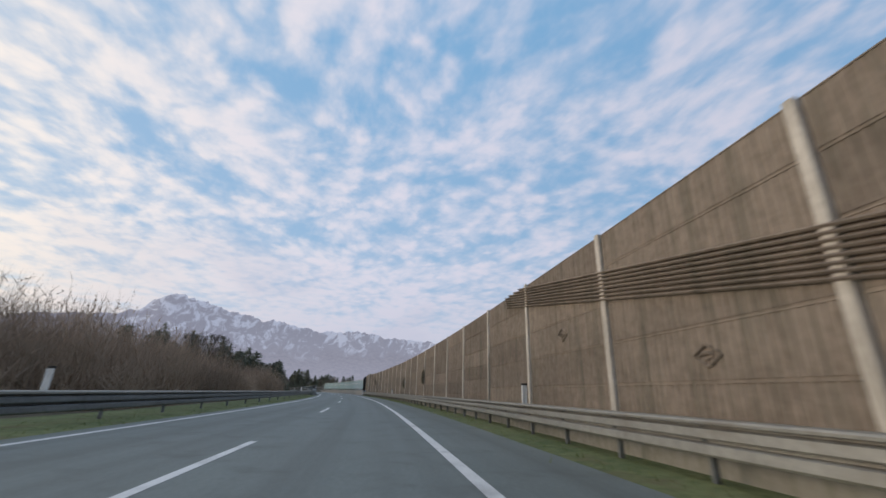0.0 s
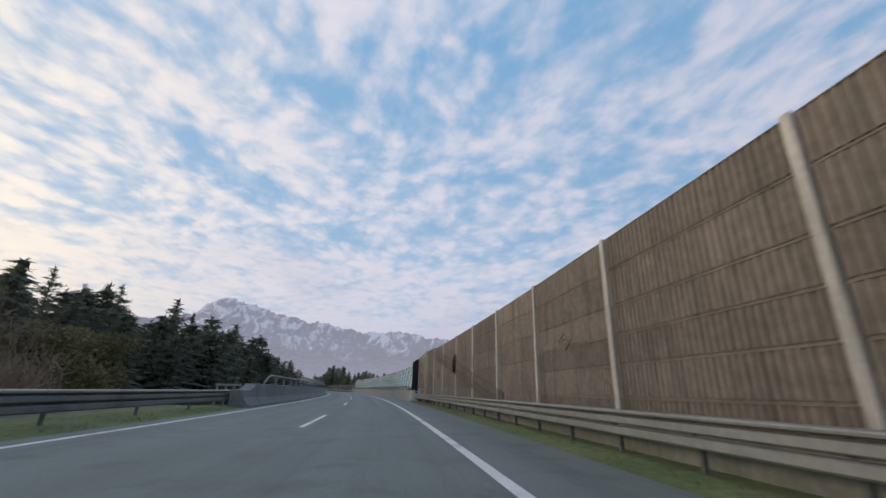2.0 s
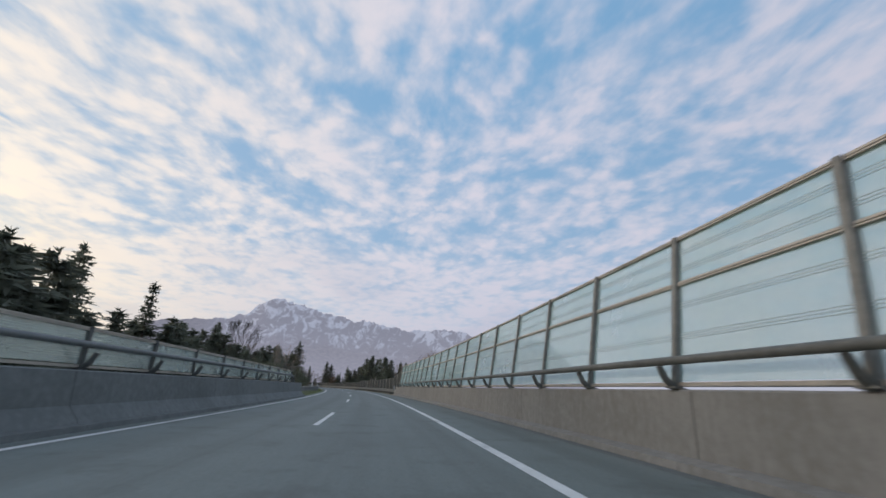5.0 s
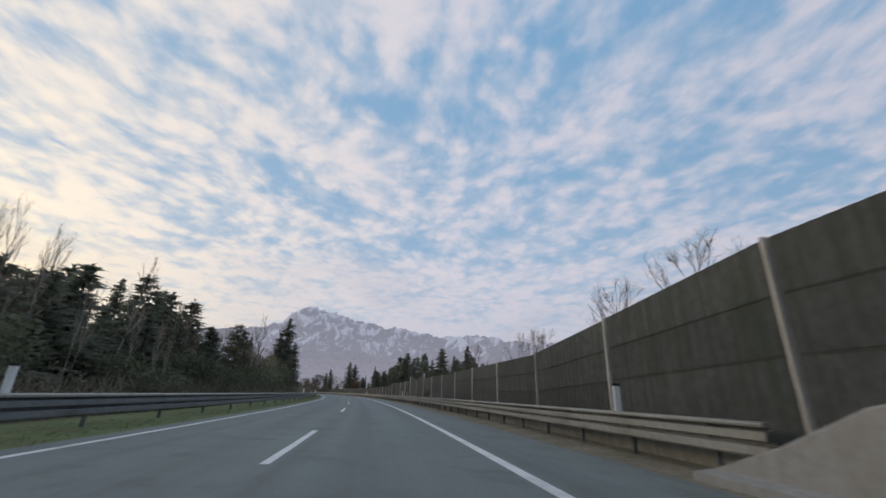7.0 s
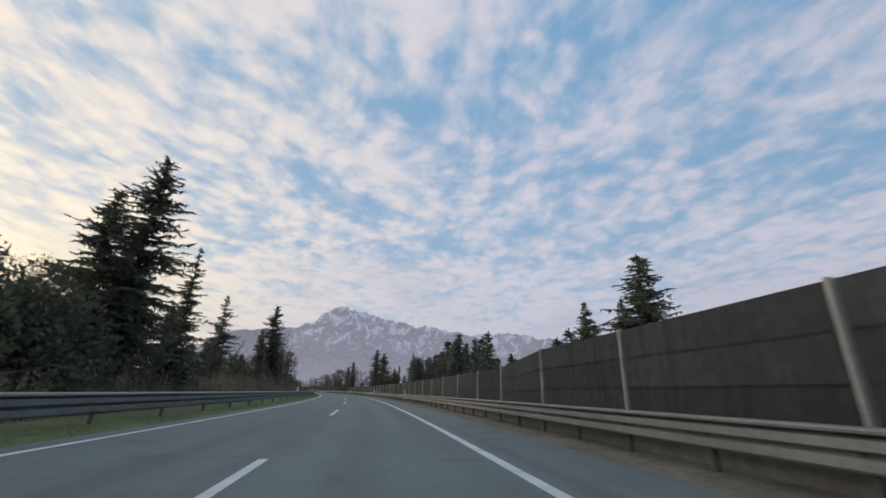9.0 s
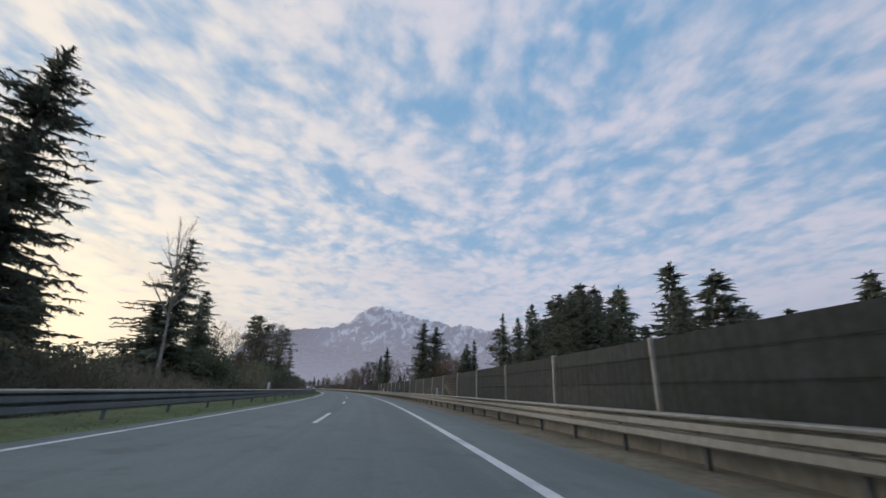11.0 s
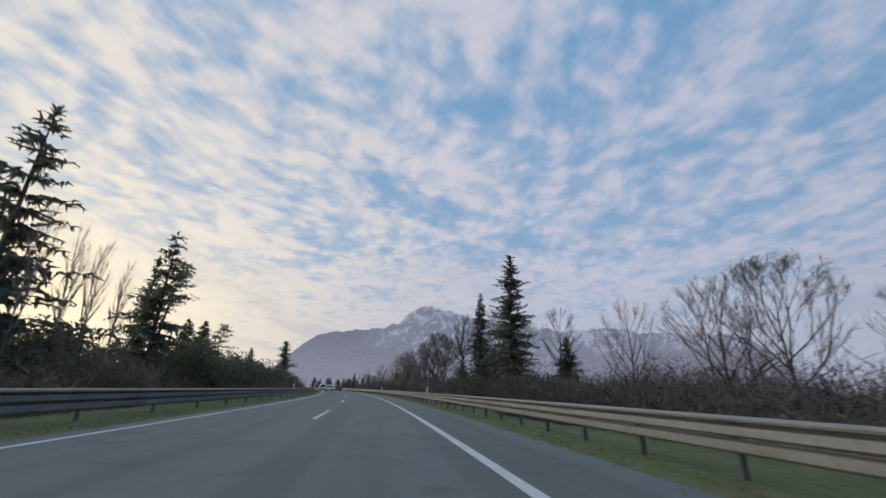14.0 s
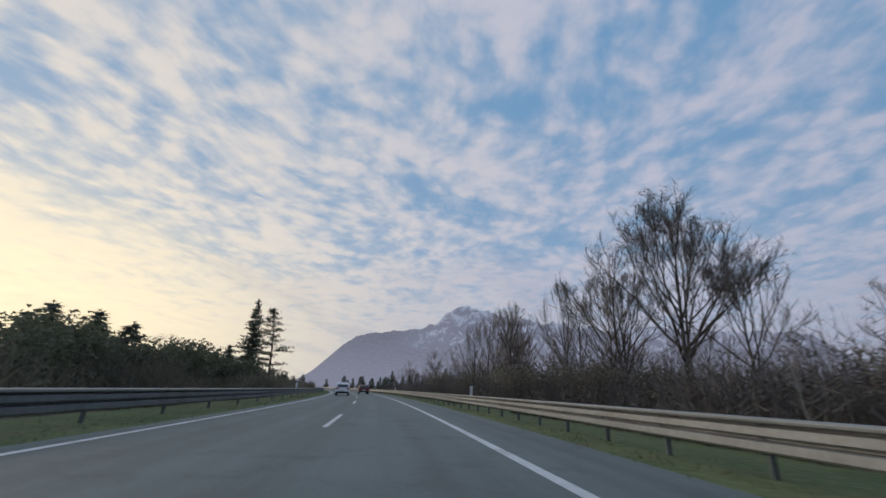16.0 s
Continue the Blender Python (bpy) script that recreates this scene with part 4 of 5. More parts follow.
BARE = [tree("bare_tree", bare_meshes(11, sd, sp, 3, ln, st, BARK, 0, rc, n, 3), "leafless broadleaf tree with fine grey-brown twigs", "tree", ("branchwork", "twig_crown")) for sd, sp, ln, st, rc, n in ((11, 0.5, (0, 0), 0.25, 0.36, 12), (12, 0.55, (0.03, 0), 0.18, 0.40, 13), (13, 0.40, (0, 0.03), 0.38, 0.22, 12), (14, 0.42, (0, 0), 0.14, 0.30, 12))]
CROWNED = [tree("bare_tree", bare_meshes(12, sd, 0.5, 4, (0, 0), st, BARK, 0, rc, 13, 5, FINE_TWIG), "large leafless broadleaf tree with a rounded fan of fine twigs", "tree", ("branchwork", "twig_crown")) for sd, st, rc in ((15, 0.24, 0.42), (16, 0.3, 0.38))]
TALL = [tree("bare_tree", bare_meshes(12, 17, 0.45, 2, (0, 0.015), 0.42, BARK, 0, 0.17, 26, 5, FINE_TWIG), "tall leafless tree with a straight trunk and short upper limbs", "tree", ("branchwork", "twig_crown"))]
BIRCHES = [tree("birch", bare_meshes(11, sd, 0.28, 2, ln, 0.42, BIRCH, 0, 0.15, 14, 3), "slender pale-barked birch without leaves", "tree", ("branchwork", "twig_crown")) for sd, ln in ((21, (0.06, 0.03)), (22, (0.0, -0.05)), (23, (0.0, 0.30)))]
LEAFY = [tree("oak", bare_meshes(11, sd, 0.6, 3, (0, 0), 0.2, BARK, 2, 0.40, 12, 2), "broadleaf tree that keeps withered brown leaves", "tree", ("branchwork", "twig_crown")) for sd in (31, 32)]
PINES = [tree("pine", pine_meshes(12, sd, ln, cf, pf, n, wd), "tall pine with a bare trunk and tufted crown", "tree", ("trunk", "crown")) for sd, ln, cf, pf, n, wd in ((41, (0.05, 0.02), 0.32, 0.5, 34, 0.21), (42, (-0.04, 0.05), 0.6, 0.5, 18, 0.17), (43, (0.06, 0), 0.25, 0.5, 36, 0.2), (44, (0.02, 0.17), 0.62, 0.45, 18, 0.15))]
FAR_SPRUCE = [tree("spruce", spruce_meshes(12, r, sd, 0.28, 0.3, 0.05), "dark spruce among others in the wood", "tree", ("trunk", "crown")) for r, sd in ((2.9, 5), (3.4, 6), (2.5, 8))]
HEIGHT = {id(t): h for ts, h in ((SPRUCE, 12), (NEAR, 12), (AIRY, 12), (FAR_SPRUCE, 12), (BARE, 11), (CROWNED, 12), (TALL, 12), (BIRCHES, 11), (LEAFY, 11), (PINES, 12)) for t in ts}
used = set()
rng = random.Random(7)


def plant(kinds, s, d, top, width=1.0, which=None, turn=None):
    """Sets a tree whose tip stands at the height top over the road."""
    src = kinds[which if which is not None else rng.randrange(len(kinds))]
    z = ground_z(s, d) - 0.1
    k = (top - z) / HEIGHT[id(src)]
    m = standing(s, d, z, rng.uniform(0, 360) if turn is None else turn) @ Matrix.Diagonal((k * width, k * width, k, 1))
    ob = src
    if id(src) in used:
        ob = copy_thing(src, m)
    used.add(id(src))
    ob.matrix_basis = m
    return ob


# trees left of the road: along, off the lane line, tip
for s, d, h, wd in ((158, -28, 12.2, 1.1), (193, -18, 9.4, 0.9), (202, -30, 14.8, 1), (281, -34.4, 16, 1), (308, -38, 20, 1), (288, -16.8, 9.3, 1.1), (278, -37, 14.4, 1)):
    plant(SPRUCE, s, d, h, wd)
for s, d, h, wd, k in ((175, -27.8, 15.6, 1.1, 0), (156, -32.4, 14.8, 1.0, 1), (152, -34, 16.8, 1.0, 0), (138, -47.7, 18, 1, 2), (140, -40.8, 16.5, 1.1, 1), (130, -34, 14.4, 1, 2)):
    plant(NEAR, s, d, h, wd, k)
plant(NEAR, 296.8, -12.0, 14.4, 1.08, 0)
plant(NEAR, 295.4, -12.7, 11.2, 1.1, 0)
plant(LEAFY, 292.6, -13.2, 6.8, 1.1, 0)
plant(NEAR, 305.8, -12.4, 11.4, 0.75, 2)
plant(SPRUCE, 299.5, -13.5, 9.4, 1.1, 2)
plant(AIRY, 328, -15.9, 12.0, 0.95, 1)
for s, d, h, wd, k in ((371, -13, 9.0, 1.2, 0), (456, -16, 10.8, 0.9, 3), (536, -14, 11.9, 1.0, 1),
                       (481, -19.5, 9.0, 1.3, 2), (305, -13, 6.5, 1.2, 0), (460, -14.2, 6.4, 1.3, 0), (341, -13.2, 8.4, 1, 3), (345, -14, 10.2, 1, 1)):
    plant(SPRUCE, s, d, h, wd, k)
for s, d, h, k in ((260.6, -12.3, 7.6, 0), (402.6, -14.0, 10.4, 2), (430.2, -14.2, 13.2, 1), (415.6, -17.3, 13.2, 0), (406.5, -14.8, 12.2, 2), (431.5, -18.5, 13.5, 0), (552, -14, 13.4, 2), (398, -16, 5.6, 0), (394, -13, 4.6, 2)):
    plant(PINES, s, d, h, 1.1, k)
for s, d, h, k in ((395, -17, 4.6, 0), (293, -14, 6.6, 1), (295.5, -14.5, 6.4, 0), (297, -16, 6.6, 1), (291, -14.5, 6.2, 1), (285, -13.5, 5.6, 0), (288, -16, 7.2, 1), (292.5, -18.5, 8.0, 0), (283, -12.4, 6.4, 1), (279, -14.4, 6.8, 0), (375, -12.5, 6.2, 1), (379, -15, 7.0, 0)):
    plant(LEAFY, s, d, h, 1.0, k)
for s, d, h, k in ((389, -14.5, 8.2, 0), (384, -16, 6.4, 1), (388, -20, 9, 3), (69, -20, 8.0, 0), (62, -17, 6.6, 1), (266, -15, 8.6, 3),
                   (394, -11.5, 8.4, 1), (381, -12.0, 6.0, 0), (247, -13, 7.6, 2), (253, -15, 7.6, 3), (232, -17, 8.0, 2)):
    plant(BARE, s, d, h, 0.9, k)
for s, d, h in ((226, -12, 7.4), (237.5, -12.4, 8.2), (262, -10.4, 9.2), (265.5, -11.6, 8.6), (272, -12.2, 7.8), (286, -10.8, 4.8), (290, -11.2, 5.0)):
    plant(BIRCHES, s, d, h, 0.55)
plant(NEAR, 348, -12.8, 14.9, 1.0, 0)
plant(BIRCHES, 360.8, -11.4, 12.4, 0.8, 0)
plant(AIRY, 440.7, -15, 14.4, 1.0, 0)
plant(AIRY, 451.8, -13, 11.8, 1.0, 0)
plant(CROWNED, 359.3, 17, 8.9, 0.9, 1)
plant(BIRCHES, 417.3, 14, 11.2, 0.9, 1)
for i, (s, d, h) in enumerate(((439.3, -12.5, 8.4), (440.4, -13.2, 8.9), (441.6, -12.4, 8.5), (442.5, -13.0, 8.0), (443.7, -12.5, 8.4), (444.9, -13.4, 8.6), (446.2, -12.5, 8.0), (447.4, -13.2, 7.4), (438.2, -13.0, 8.0))):
    plant(BIRCHES, s, d, h, 0.45, i % 2)
plant(CROWNED, 409, -12.9, 12.2, 0.72, 0)
plant(CROWNED, 401.4, -14.4, 9.8, 0.8, 1)
plant(BARE, 400.8, -20, 11.0, 0.8, 1)
plant(CROWNED, 219, -16.5, 10.2, 0.9, 0)
plant(TALL, 480.5, 16.5, 12.3, 1.0, 0)
plant(TALL, 478.0, 19.5, 8.2, 0.75, 0)
plant(CROWNED, 495.6, 16.2, 11.9, 1.1, 0)
plant(CROWNED, 496.8, 17.6, 11.4, 0.95, 1)
plant(CROWNED, 492.6, 16.6, 7.4, 1.0, 1)
plant(CROWNED, 502.0, 17.0, 9.6, 0.95, 1)
plant(CROWNED, 506.0, 15.0, 9.7, 0.6, 0)
for s, d, h in ((514.5, 14.0, 9.6), (518, 15, 10.8), (521, 15.8, 10.6), (524, 15, 10.7), (528, 15.6, 10.5), (531, 15, 10.4), (535, 16, 10.6)):
    plant(BARE, s, d, h, 0.75, 1)
plant(BARE, 232, 14, 7.6, 0.9, 1)
plant(BARE, 226.5, 14, 7.7, 1.0, 0)
plant(SPRUCE, 485, -14, 6.1, 1.1, 0)
plant(SPRUCE, 482.5, -15, 4.9, 1.1, 2)
plant(LEAFY, 487.5, -14.5, 5.3, 1.0, 0)
plant(SPRUCE, 471.7, 14, 4.9, 1.4, 2)
plant(CROWNED, 433, 16.5, 6.6, 0.95, 0)
plant(CROWNED, 429, 19, 6.6, 0.9, 1)
plant(CROWNED, 397, 15, 7.4, 1.2, 0)
plant(BIRCHES, 484.5, 9.6, 3.2, 0.6, 2, 0)
plant(PINES, 416, -14, 10.6, 1.0, 3, 0)
plant(PINES, 461.3, -17, 12.1, 1.0, 3, 0)
plant(CROWNED, 55.4, -16, 7.5, 1.0, 0)
plant(CROWNED, 60.8, -20, 8.2, 1.0, 1)
for s, d, h, wd, k in ((367.5, -14.2, 12.6, 1.35, 2), (414.4, 14.9, 14.6, 1.05, 0), (409.4, 16.1, 13.1, 1.4, 0), (454, 13.5, 13.0, 0.88, 0), (382.3, 19.1, 11.1, 0.9, 1), (356.5, 14.5, 7.8, 1.2, 0), (353.6, 14, 7.2, 1.2, 2), (359.2, 15, 8.2, 1.2, 0)):
    plant(NEAR, s, d, h, wd, k)
# and right of it, behind the walls
for s, d, h, wd, k in ((462.7, 13.4, 11.2, 0.85, 1), (295, 18.2, 10.0, 1.6, 0), (365.9, 16, 8.8, 1.1, 0), (361.5, 16.4, 7.1, 1.2, 2), (357.2, 17, 7.3, 1.1, 0), (371, 16.5, 8.4, 1.0, 1), (354.5, 16, 6.0, 1.2, 2), (350, 17.5, 6.4, 1.1, 0), (363.5, 19, 7.8, 1.2, 2), (368.3, 18, 7.9, 1.1, 3), (271.6, 16.5, 8.0, 0.9, 0),
                       (452, 17.6, 5.5, 1.2, 2), (459.6, 13, 4.4, 1.3, 2), (301, 18, 8.1, 1, 2), (305, 24, 9.6, 1, 2), (463, 15, 5.5, 1.5, 0)):
    plant(SPRUCE, s, d, h, wd, k)
for s, d, h in ((386, 32, 15.7), (391.7, 43.5, 17.9), (393.4, 32.8, 16.8), (388, 34.2, 18.1), (382, 37, 16.1), (395.5, 37, 17.6), (406.7, 35.4, 14), (378, 30, 14.5), (372, 36, 16.5), (399, 41, 17), (384, 26, 11.5), (376, 25, 11)):
    plant(FAR_SPRUCE, s, d, h, 1.2)
for s, d, h, k in ((244.2, 14, 6.6, 1), (241.4, 14, 6.1, 0), (259.6, 14, 7.2, 2), (206, 13, 5.0, 1), (212, 14, 5.4, 0), (219, 15, 4.8, 3), (499, 15, 10.4, 1), (502, 16, 9.4, 3), (516, 14.5, 9.6, 3), (506, 16, 8.4, 0),
                   (421, 17, 9.5, 2), (467, 17, 11.2, 1), (464, 17, 10.5, 3), (468.5, 19, 11.8, 1), (471, 18, 11.0, 3), (457.7, 20, 9.6, 2), (432, 13, 5.4, 1), (435, 15, 6.2, 3), (438, 13.6, 5.6, 0), (392, 14, 6.2, 1), (387, 14, 6.0, 0), (396, 16, 7.0, 3)):
    plant(BARE, s, d, h, 0.95, k)
for i in range(12):      # slender saplings that lean over the barrier
    plant(BIRCHES, 213 + 2.5 * i + rng.uniform(-0.6, 0.6), -rng.uniform(9.4, 11.5), rng.uniform(3.6, 5.6), 0.35, i % 3, 0)
for s, d, h in ((472, -15, 7.4), (470, -16.5, 6.4), (379, 22, 9.4), (369, 24, 10.5), (388, 21, 9.8)):
    plant(PINES, s, d, h, 1.2)
for s, d, h, k in ((386.2, 12.8, 5.5, 0), (387.6, 13.6, 5.9, 1), (388.9, 12.9, 5.5, 0), (390.1, 14.2, 5.8, 1), (391.6, 13.2, 5.2, 0), (384.6, 13.4, 5.2, 1)):
    plant(LEAFY, s, d, h, 1.0, k)
for s, d, h, wd, k in ((386.5, 15, 6.4, 1.1, 2), (388.6, 16, 6.7, 1.1, 0), (383.4, 14.5, 7.0, 1.1, 2), (385.2, 16, 7.8, 0.9, 3)):
    plant(SPRUCE, s, d, h, wd, k)
for s, d, h in ((228.5, -12.0, 7.4), (229.8, -12.8, 8.0), (231.2, -12.0, 7.2), (233.0, -13.0, 7.8)):
    plant(BIRCHES, s, d, h, 0.5)
# the woods behind
for i in range(34):
    plant(FAR_SPRUCE, 205 + 1.7 * i + rng.uniform(-1, 1), -rng.uniform(12, 20), rng.uniform(4.6, 6.6) + 0.02 * i, 1.5)
for _ in range(60):
    s = rng.uniform(112, 440)
    plant(FAR_SPRUCE, s, -rng.uniform(14, 23), rng.uniform(4.0, 7.5) * (0.6 if 384 < s < 404 else 1.0), 1.5)
for _ in range(26):
    plant(BARE, rng.uniform(20, 105), -rng.uniform(14, 30), rng.uniform(4.0, 6.5), 1.3, rng.choice((1, 3)))
for _ in range(22):
    plant(BARE, rng.uniform(246, 350), -rng.uniform(10.5, 20), rng.uniform(4.5, 8), 1.0)
for _ in range(36):
    plant(BARE, rng.uniform(428, 620), rng.uniform(13, 34), rng.uniform(4.5, 8), 1.15)
for _ in range(20):
    plant(BARE, rng.uniform(500, 600), rng.uniform(15, 26), rng.uniform(7, 10), 0.8, 3)
for _ in range(30):
    plant(LEAFY, rng.uniform(465, 620), -rng.uniform(14, 26), rng.uniform(3.4, 5.4), 1.3)


def spruce_wood(count, s_range, d_range, h_range, width):
    """Spruces too far off and too many to tell apart, in one mesh."""
    coords, faces, n = [], [], 0
    for _ in range(count):
        s, d = rng.uniform(*s_range), rng.uniform(*d_range)
        src = rng.choice([c.data for t in FAR_SPRUCE for c in t.children if c.name.startswith("crown")])
        k = (rng.uniform(*h_range) - ground_z(s, d)) / 12
        m = np.array(standing(s, d, ground_z(s, d), rng.uniform(0, 360)) @ Matrix.Diagonal((k * width, k * width, k, 1)))
        v = np.empty(len(src.vertices) * 3)
        src.vertices.foreach_get("co", v)
        v = v.reshape(-1, 3) @ m[:3, :3].T + m[:3, 3]
        coords.append(v)
        faces.append(np.arange(len(v)) + n)
        n += len(v)
    co = np.concatenate(coords)
    me = bpy.data.meshes.new("spruce_wood")
    me.from_pydata(co, [], np.concatenate(faces).reshape(-1, 3))
    me.materials.append(WOODS)
    tagged(put("spruce_wood", me), "dark spruce wood away from the road", "woodland", kind="stuff")


WOODS = surface("far_spruce_needles", (0.100, 0.113, 0.084), (0.165, 0.180, 0.132), 0.65, 0.6, 0.12, 0.0, random_tint=0.3, spec=0.55, island=True, thin=0.35)
spruce_wood(26, (86, 120), (-22, -13), (4.4, 7.0), 1.4)
spruce_wood(20, (318, 372), (13.5, 24), (3.6, 6.0), 1.3)
spruce_wood(24, (236, 275), (-22, -13.5), (6.4, 9.0), 1.3)
spruce_wood(30, (398, 440), (-19, -12.5), (4.2, 5.8), 1.5)
spruce_wood(22, (486, 530), (-20, -12.5), (3.6, 4.6), 1.7)
spruce_wood(42, (118, 350), (-60, -20), (6, 11.5), 1.5)
spruce_wood(44, (132, 215), (-27, -15), (6.2, 9.4), 1.4)
spruce_wood(42, (88, 150), (-36, -20), (6, 9.5), 1.4)
spruce_wood(40, (48, 100), (-32, -19), (6.2, 8.6), 1.3)
spruce_wood(15, (600, 760), (26, 70), (6, 11), 1.2)
spruce_wood(15, (600, 760), (-70, -26), (6, 11), 1.2)
spruce_wood(26, (318, 380), (26, 60), (8, 13), 1.25)
spruce_wood(14, (390, 426), (36, 80), (8, 12), 1.25)
spruce_wood(40, (466, 575), (-25, -15), (3.6, 5.6), 1.7)
# added out of view behind the hedge, to keep low sun off the barrier
spruce_wood(32, (480, 640), (-42, -27), (6, 7.6), 1.7)
spruce_wood(16, (640, 740), (10, 30), (4, 7), 1.6)
spruce_wood(12, (640, 740), (-30, -10), (3.5, 6), 1.6)

BRAMBLE = surface("dry_undergrowth", (0.145, 0.132, 0.100), (0.26, 0.23, 0.17), 0.95, 1.0, 0.12, 0.0, dirt=(0.10, 0.115, 0.06), random_tint=0.25, thin=0.3)
THICKET = [scrub_mesh("thicket", 7.0, 5.0, h, sd, 400, TWIG, lf, 0.6) for h, sd, lf in ((6.2, 55, 0.1), (5.4, 56, 0.2))]
GREY_THICKET = [scrub_mesh("thicket", 7.0, 5.0, h, sd, 400, GREY_TWIG, lf, 0.5) for h, sd, lf in ((6.0, 75, 0.0), (5.2, 76, 0.1))]
GREY_SCRUB = [scrub_mesh("scrub", 6.5, 3.2, h, sd, 420, GREY_TWIG, lf, 0.36) for h, sd, lf in ((3.2, 77, 0.1), (2.7, 78, 0.2))]
SCRUB = [scrub_mesh("scrub", 6.5, 3.2, h, sd, 480, TWIG, lf, 0.36) for h, sd, lf in ((3.2, 51, 0.15), (2.6, 52, 0.3), (3.8, 53, 0.05))]
DARK_SCRUB = [scrub_mesh("scrub", 6.5, 3.2, h, sd, 270, BRAMBLE, lf, 0.6) for h, sd, lf in ((3.2, 57, 0.6), (2.6, 58, 0.8), (3.6, 59, 0.5))]
BUSH = [bush_mesh("foliage", 1.5, 2.6, sd, 1350, PINE) for sd in (61, 62)]
BIG_BUSH = [bush_mesh("foliage", 2.3, 4.0, sd, 3000, PINE) for sd in (63, 64)]
stem_rng = random.Random(68)
BRIAR = [bush_mesh("foliage", 2.0, 3.3, sd, 2600, BRAMBLE, 0.6) for sd in (69, 70)]
STEMS = Shape()
for _ in range(9):
    a, tip = stem_rng.uniform(0, 2 * pi), stem_rng.uniform(0.4, 0.9)
    STEMS.tube([(0.05 * cos(a), 0.05 * sin(a), -0.2), (0.25 * cos(a), 0.25 * sin(a), 0.9), (tip * cos(a), tip * sin(a), 1.9)], [0.035, 0.025, 0.010], 4)
STEMS = STEMS.mesh("branchwork", BARK)


def bush(meshes, s, d, wide, tall, label):
    m = standing(s, d, ground_z(s, d), rng.uniform(0, 360)) @ Matrix.Diagonal((wide, wide, tall, 1))
    ob = base("bush", m, label, "bush", group="bushes along the wood")
    put("foliage", rng.choice(meshes), ob, m)
    put("branchwork", STEMS, ob, m)


OLIVE = surface("olive_twigs", (0.11, 0.105, 0.05), (0.21, 0.19, 0.09), 0.95, 1.5, 0.3, 0.0, random_tint=0.25, thin=0.3)
WILLOW = [bush_mesh("foliage", 2.3, 4.0, sd, 6000, OLIVE) for sd in (65, 66)]
LOW = [scrub_mesh("scrub", 6.0, 2.2, 1.3, sd, 420, BRAMBLE, 0.5, 0.4) for sd in (71, 72)]


def scrub(meshes, s, d, scale, label):
    ob = put("scrub", rng.choice(meshes), None, standing(s, d, ground_z(s, d), rng.choice((0, 180)) + rng.uniform(-9, 9)) @ Matrix.Diagonal((1, 1, scale, 1)))
    return tagged(ob, label, "undergrowth", "roadside scrub", "stuff")


for s in range(14, 82, 5):
    for d in (-11.0, -14.5, -18.5):
        scrub(SCRUB, s + rng.uniform(-1, 1), d + rng.uniform(-0.8, 0.8), rng.uniform(1.3, 1.95) * (1.2 if s < 48 and d < -12 else 1.0), "brown leafless thicket behind the barrier")
for s in range(18, 80, 5):
    scrub(THICKET, s + rng.uniform(-1.5, 1.5), -16.5 + rng.uniform(-1, 1), rng.uniform(0.85, 1.2) * (1.5 if s < 50 else 1.0), "tall brown thicket of bare saplings")
for s in range(20, 82, 6):
    for d in (-21.0, -26.0):
        scrub(THICKET, s + rng.uniform(-2, 2), d + rng.uniform(-1, 1), rng.uniform(0.75, 1.1), "tall brown thicket of bare saplings")
for s in range(432, 606, 6):
    for d in (15.5, 20.0) if s % 12 == 0 else (15.5,):
        scrub(GREY_THICKET, s + rng.uniform(-2, 2), d + rng.uniform(-1, 1), rng.uniform(0.5, 0.8) if s < 480 else rng.uniform(0.7, 1.15), "tall brown thicket of bare saplings")
for s in range(428, 540, 4):
    scrub(GREY_THICKET, s + rng.uniform(-2, 2), 13.6 + rng.uniform(-1, 1), rng.uniform(0.5, 0.75), "grey-brown thicket of fine bare stems")
for s in range(202, 600, 8):
    scrub(THICKET, s + rng.uniform(-2, 2), -21 + rng.uniform(-1, 1), rng.uniform(0.55, 0.8), "tall brown thicket of bare saplings")
for s in range(200, 606, 6):
    for d in (-10.2, -14.0) if s % 4 == 0 else (-10.2,):
        scrub(DARK_SCRUB, s + rng.uniform(-1, 1), d + rng.uniform(-0.8, 0.8), rng.uniform(0.7, 1.15) * (1.35 if 405 < s < 500 and d < -12 else 1.0), "dark brambles and undergrowth behind the barrier")
for s in range(427, 606, 6):
    for d in (10.2, 13.0):
        scrub(GREY_SCRUB if d > 11 else LOW, s + rng.uniform(-1, 1), d + rng.uniform(-0.8, 0.8), rng.uniform(0.7, 1.1) * (1.25 if s > 478 and d > 11 else 1.0), "brown thicket and dead stalks by the road")
for s, d, k in ((281, -12.2, 1.25), (284, -13.5, 1.45), (286.5, -12.0, 1.25), (289, -13.2, 1.5), (291.5, -12.2, 1.2), (278, -13.4, 1.4)):
    bush(BIG_BUSH, s, d, 1.2, k, "tall dense olive-green bush at the edge of the wood")
for lo, hi, n in ((208, 300, 36), (366, 480, 38)):
    for _ in range(n):
        bush(BIG_BUSH, rng.uniform(lo, hi), -rng.uniform(10.5, 15.5), 1.0, rng.uniform(0.6, 1.1), "dense olive-green bush at the edge of the wood")
for _ in range(12):
    bush(BIG_BUSH, rng.uniform(489, 520), -rng.uniform(11.5, 15), 1.0, rng.uniform(0.75, 1.0), "dense olive-green bush at the edge of the wood")
for _ in range(60):
    bush(BUSH, rng.uniform(270, 620), -rng.uniform(11.5, 19), 1.2, rng.uniform(0.8, 1.5), "dark evergreen bush at the edge of the wood")
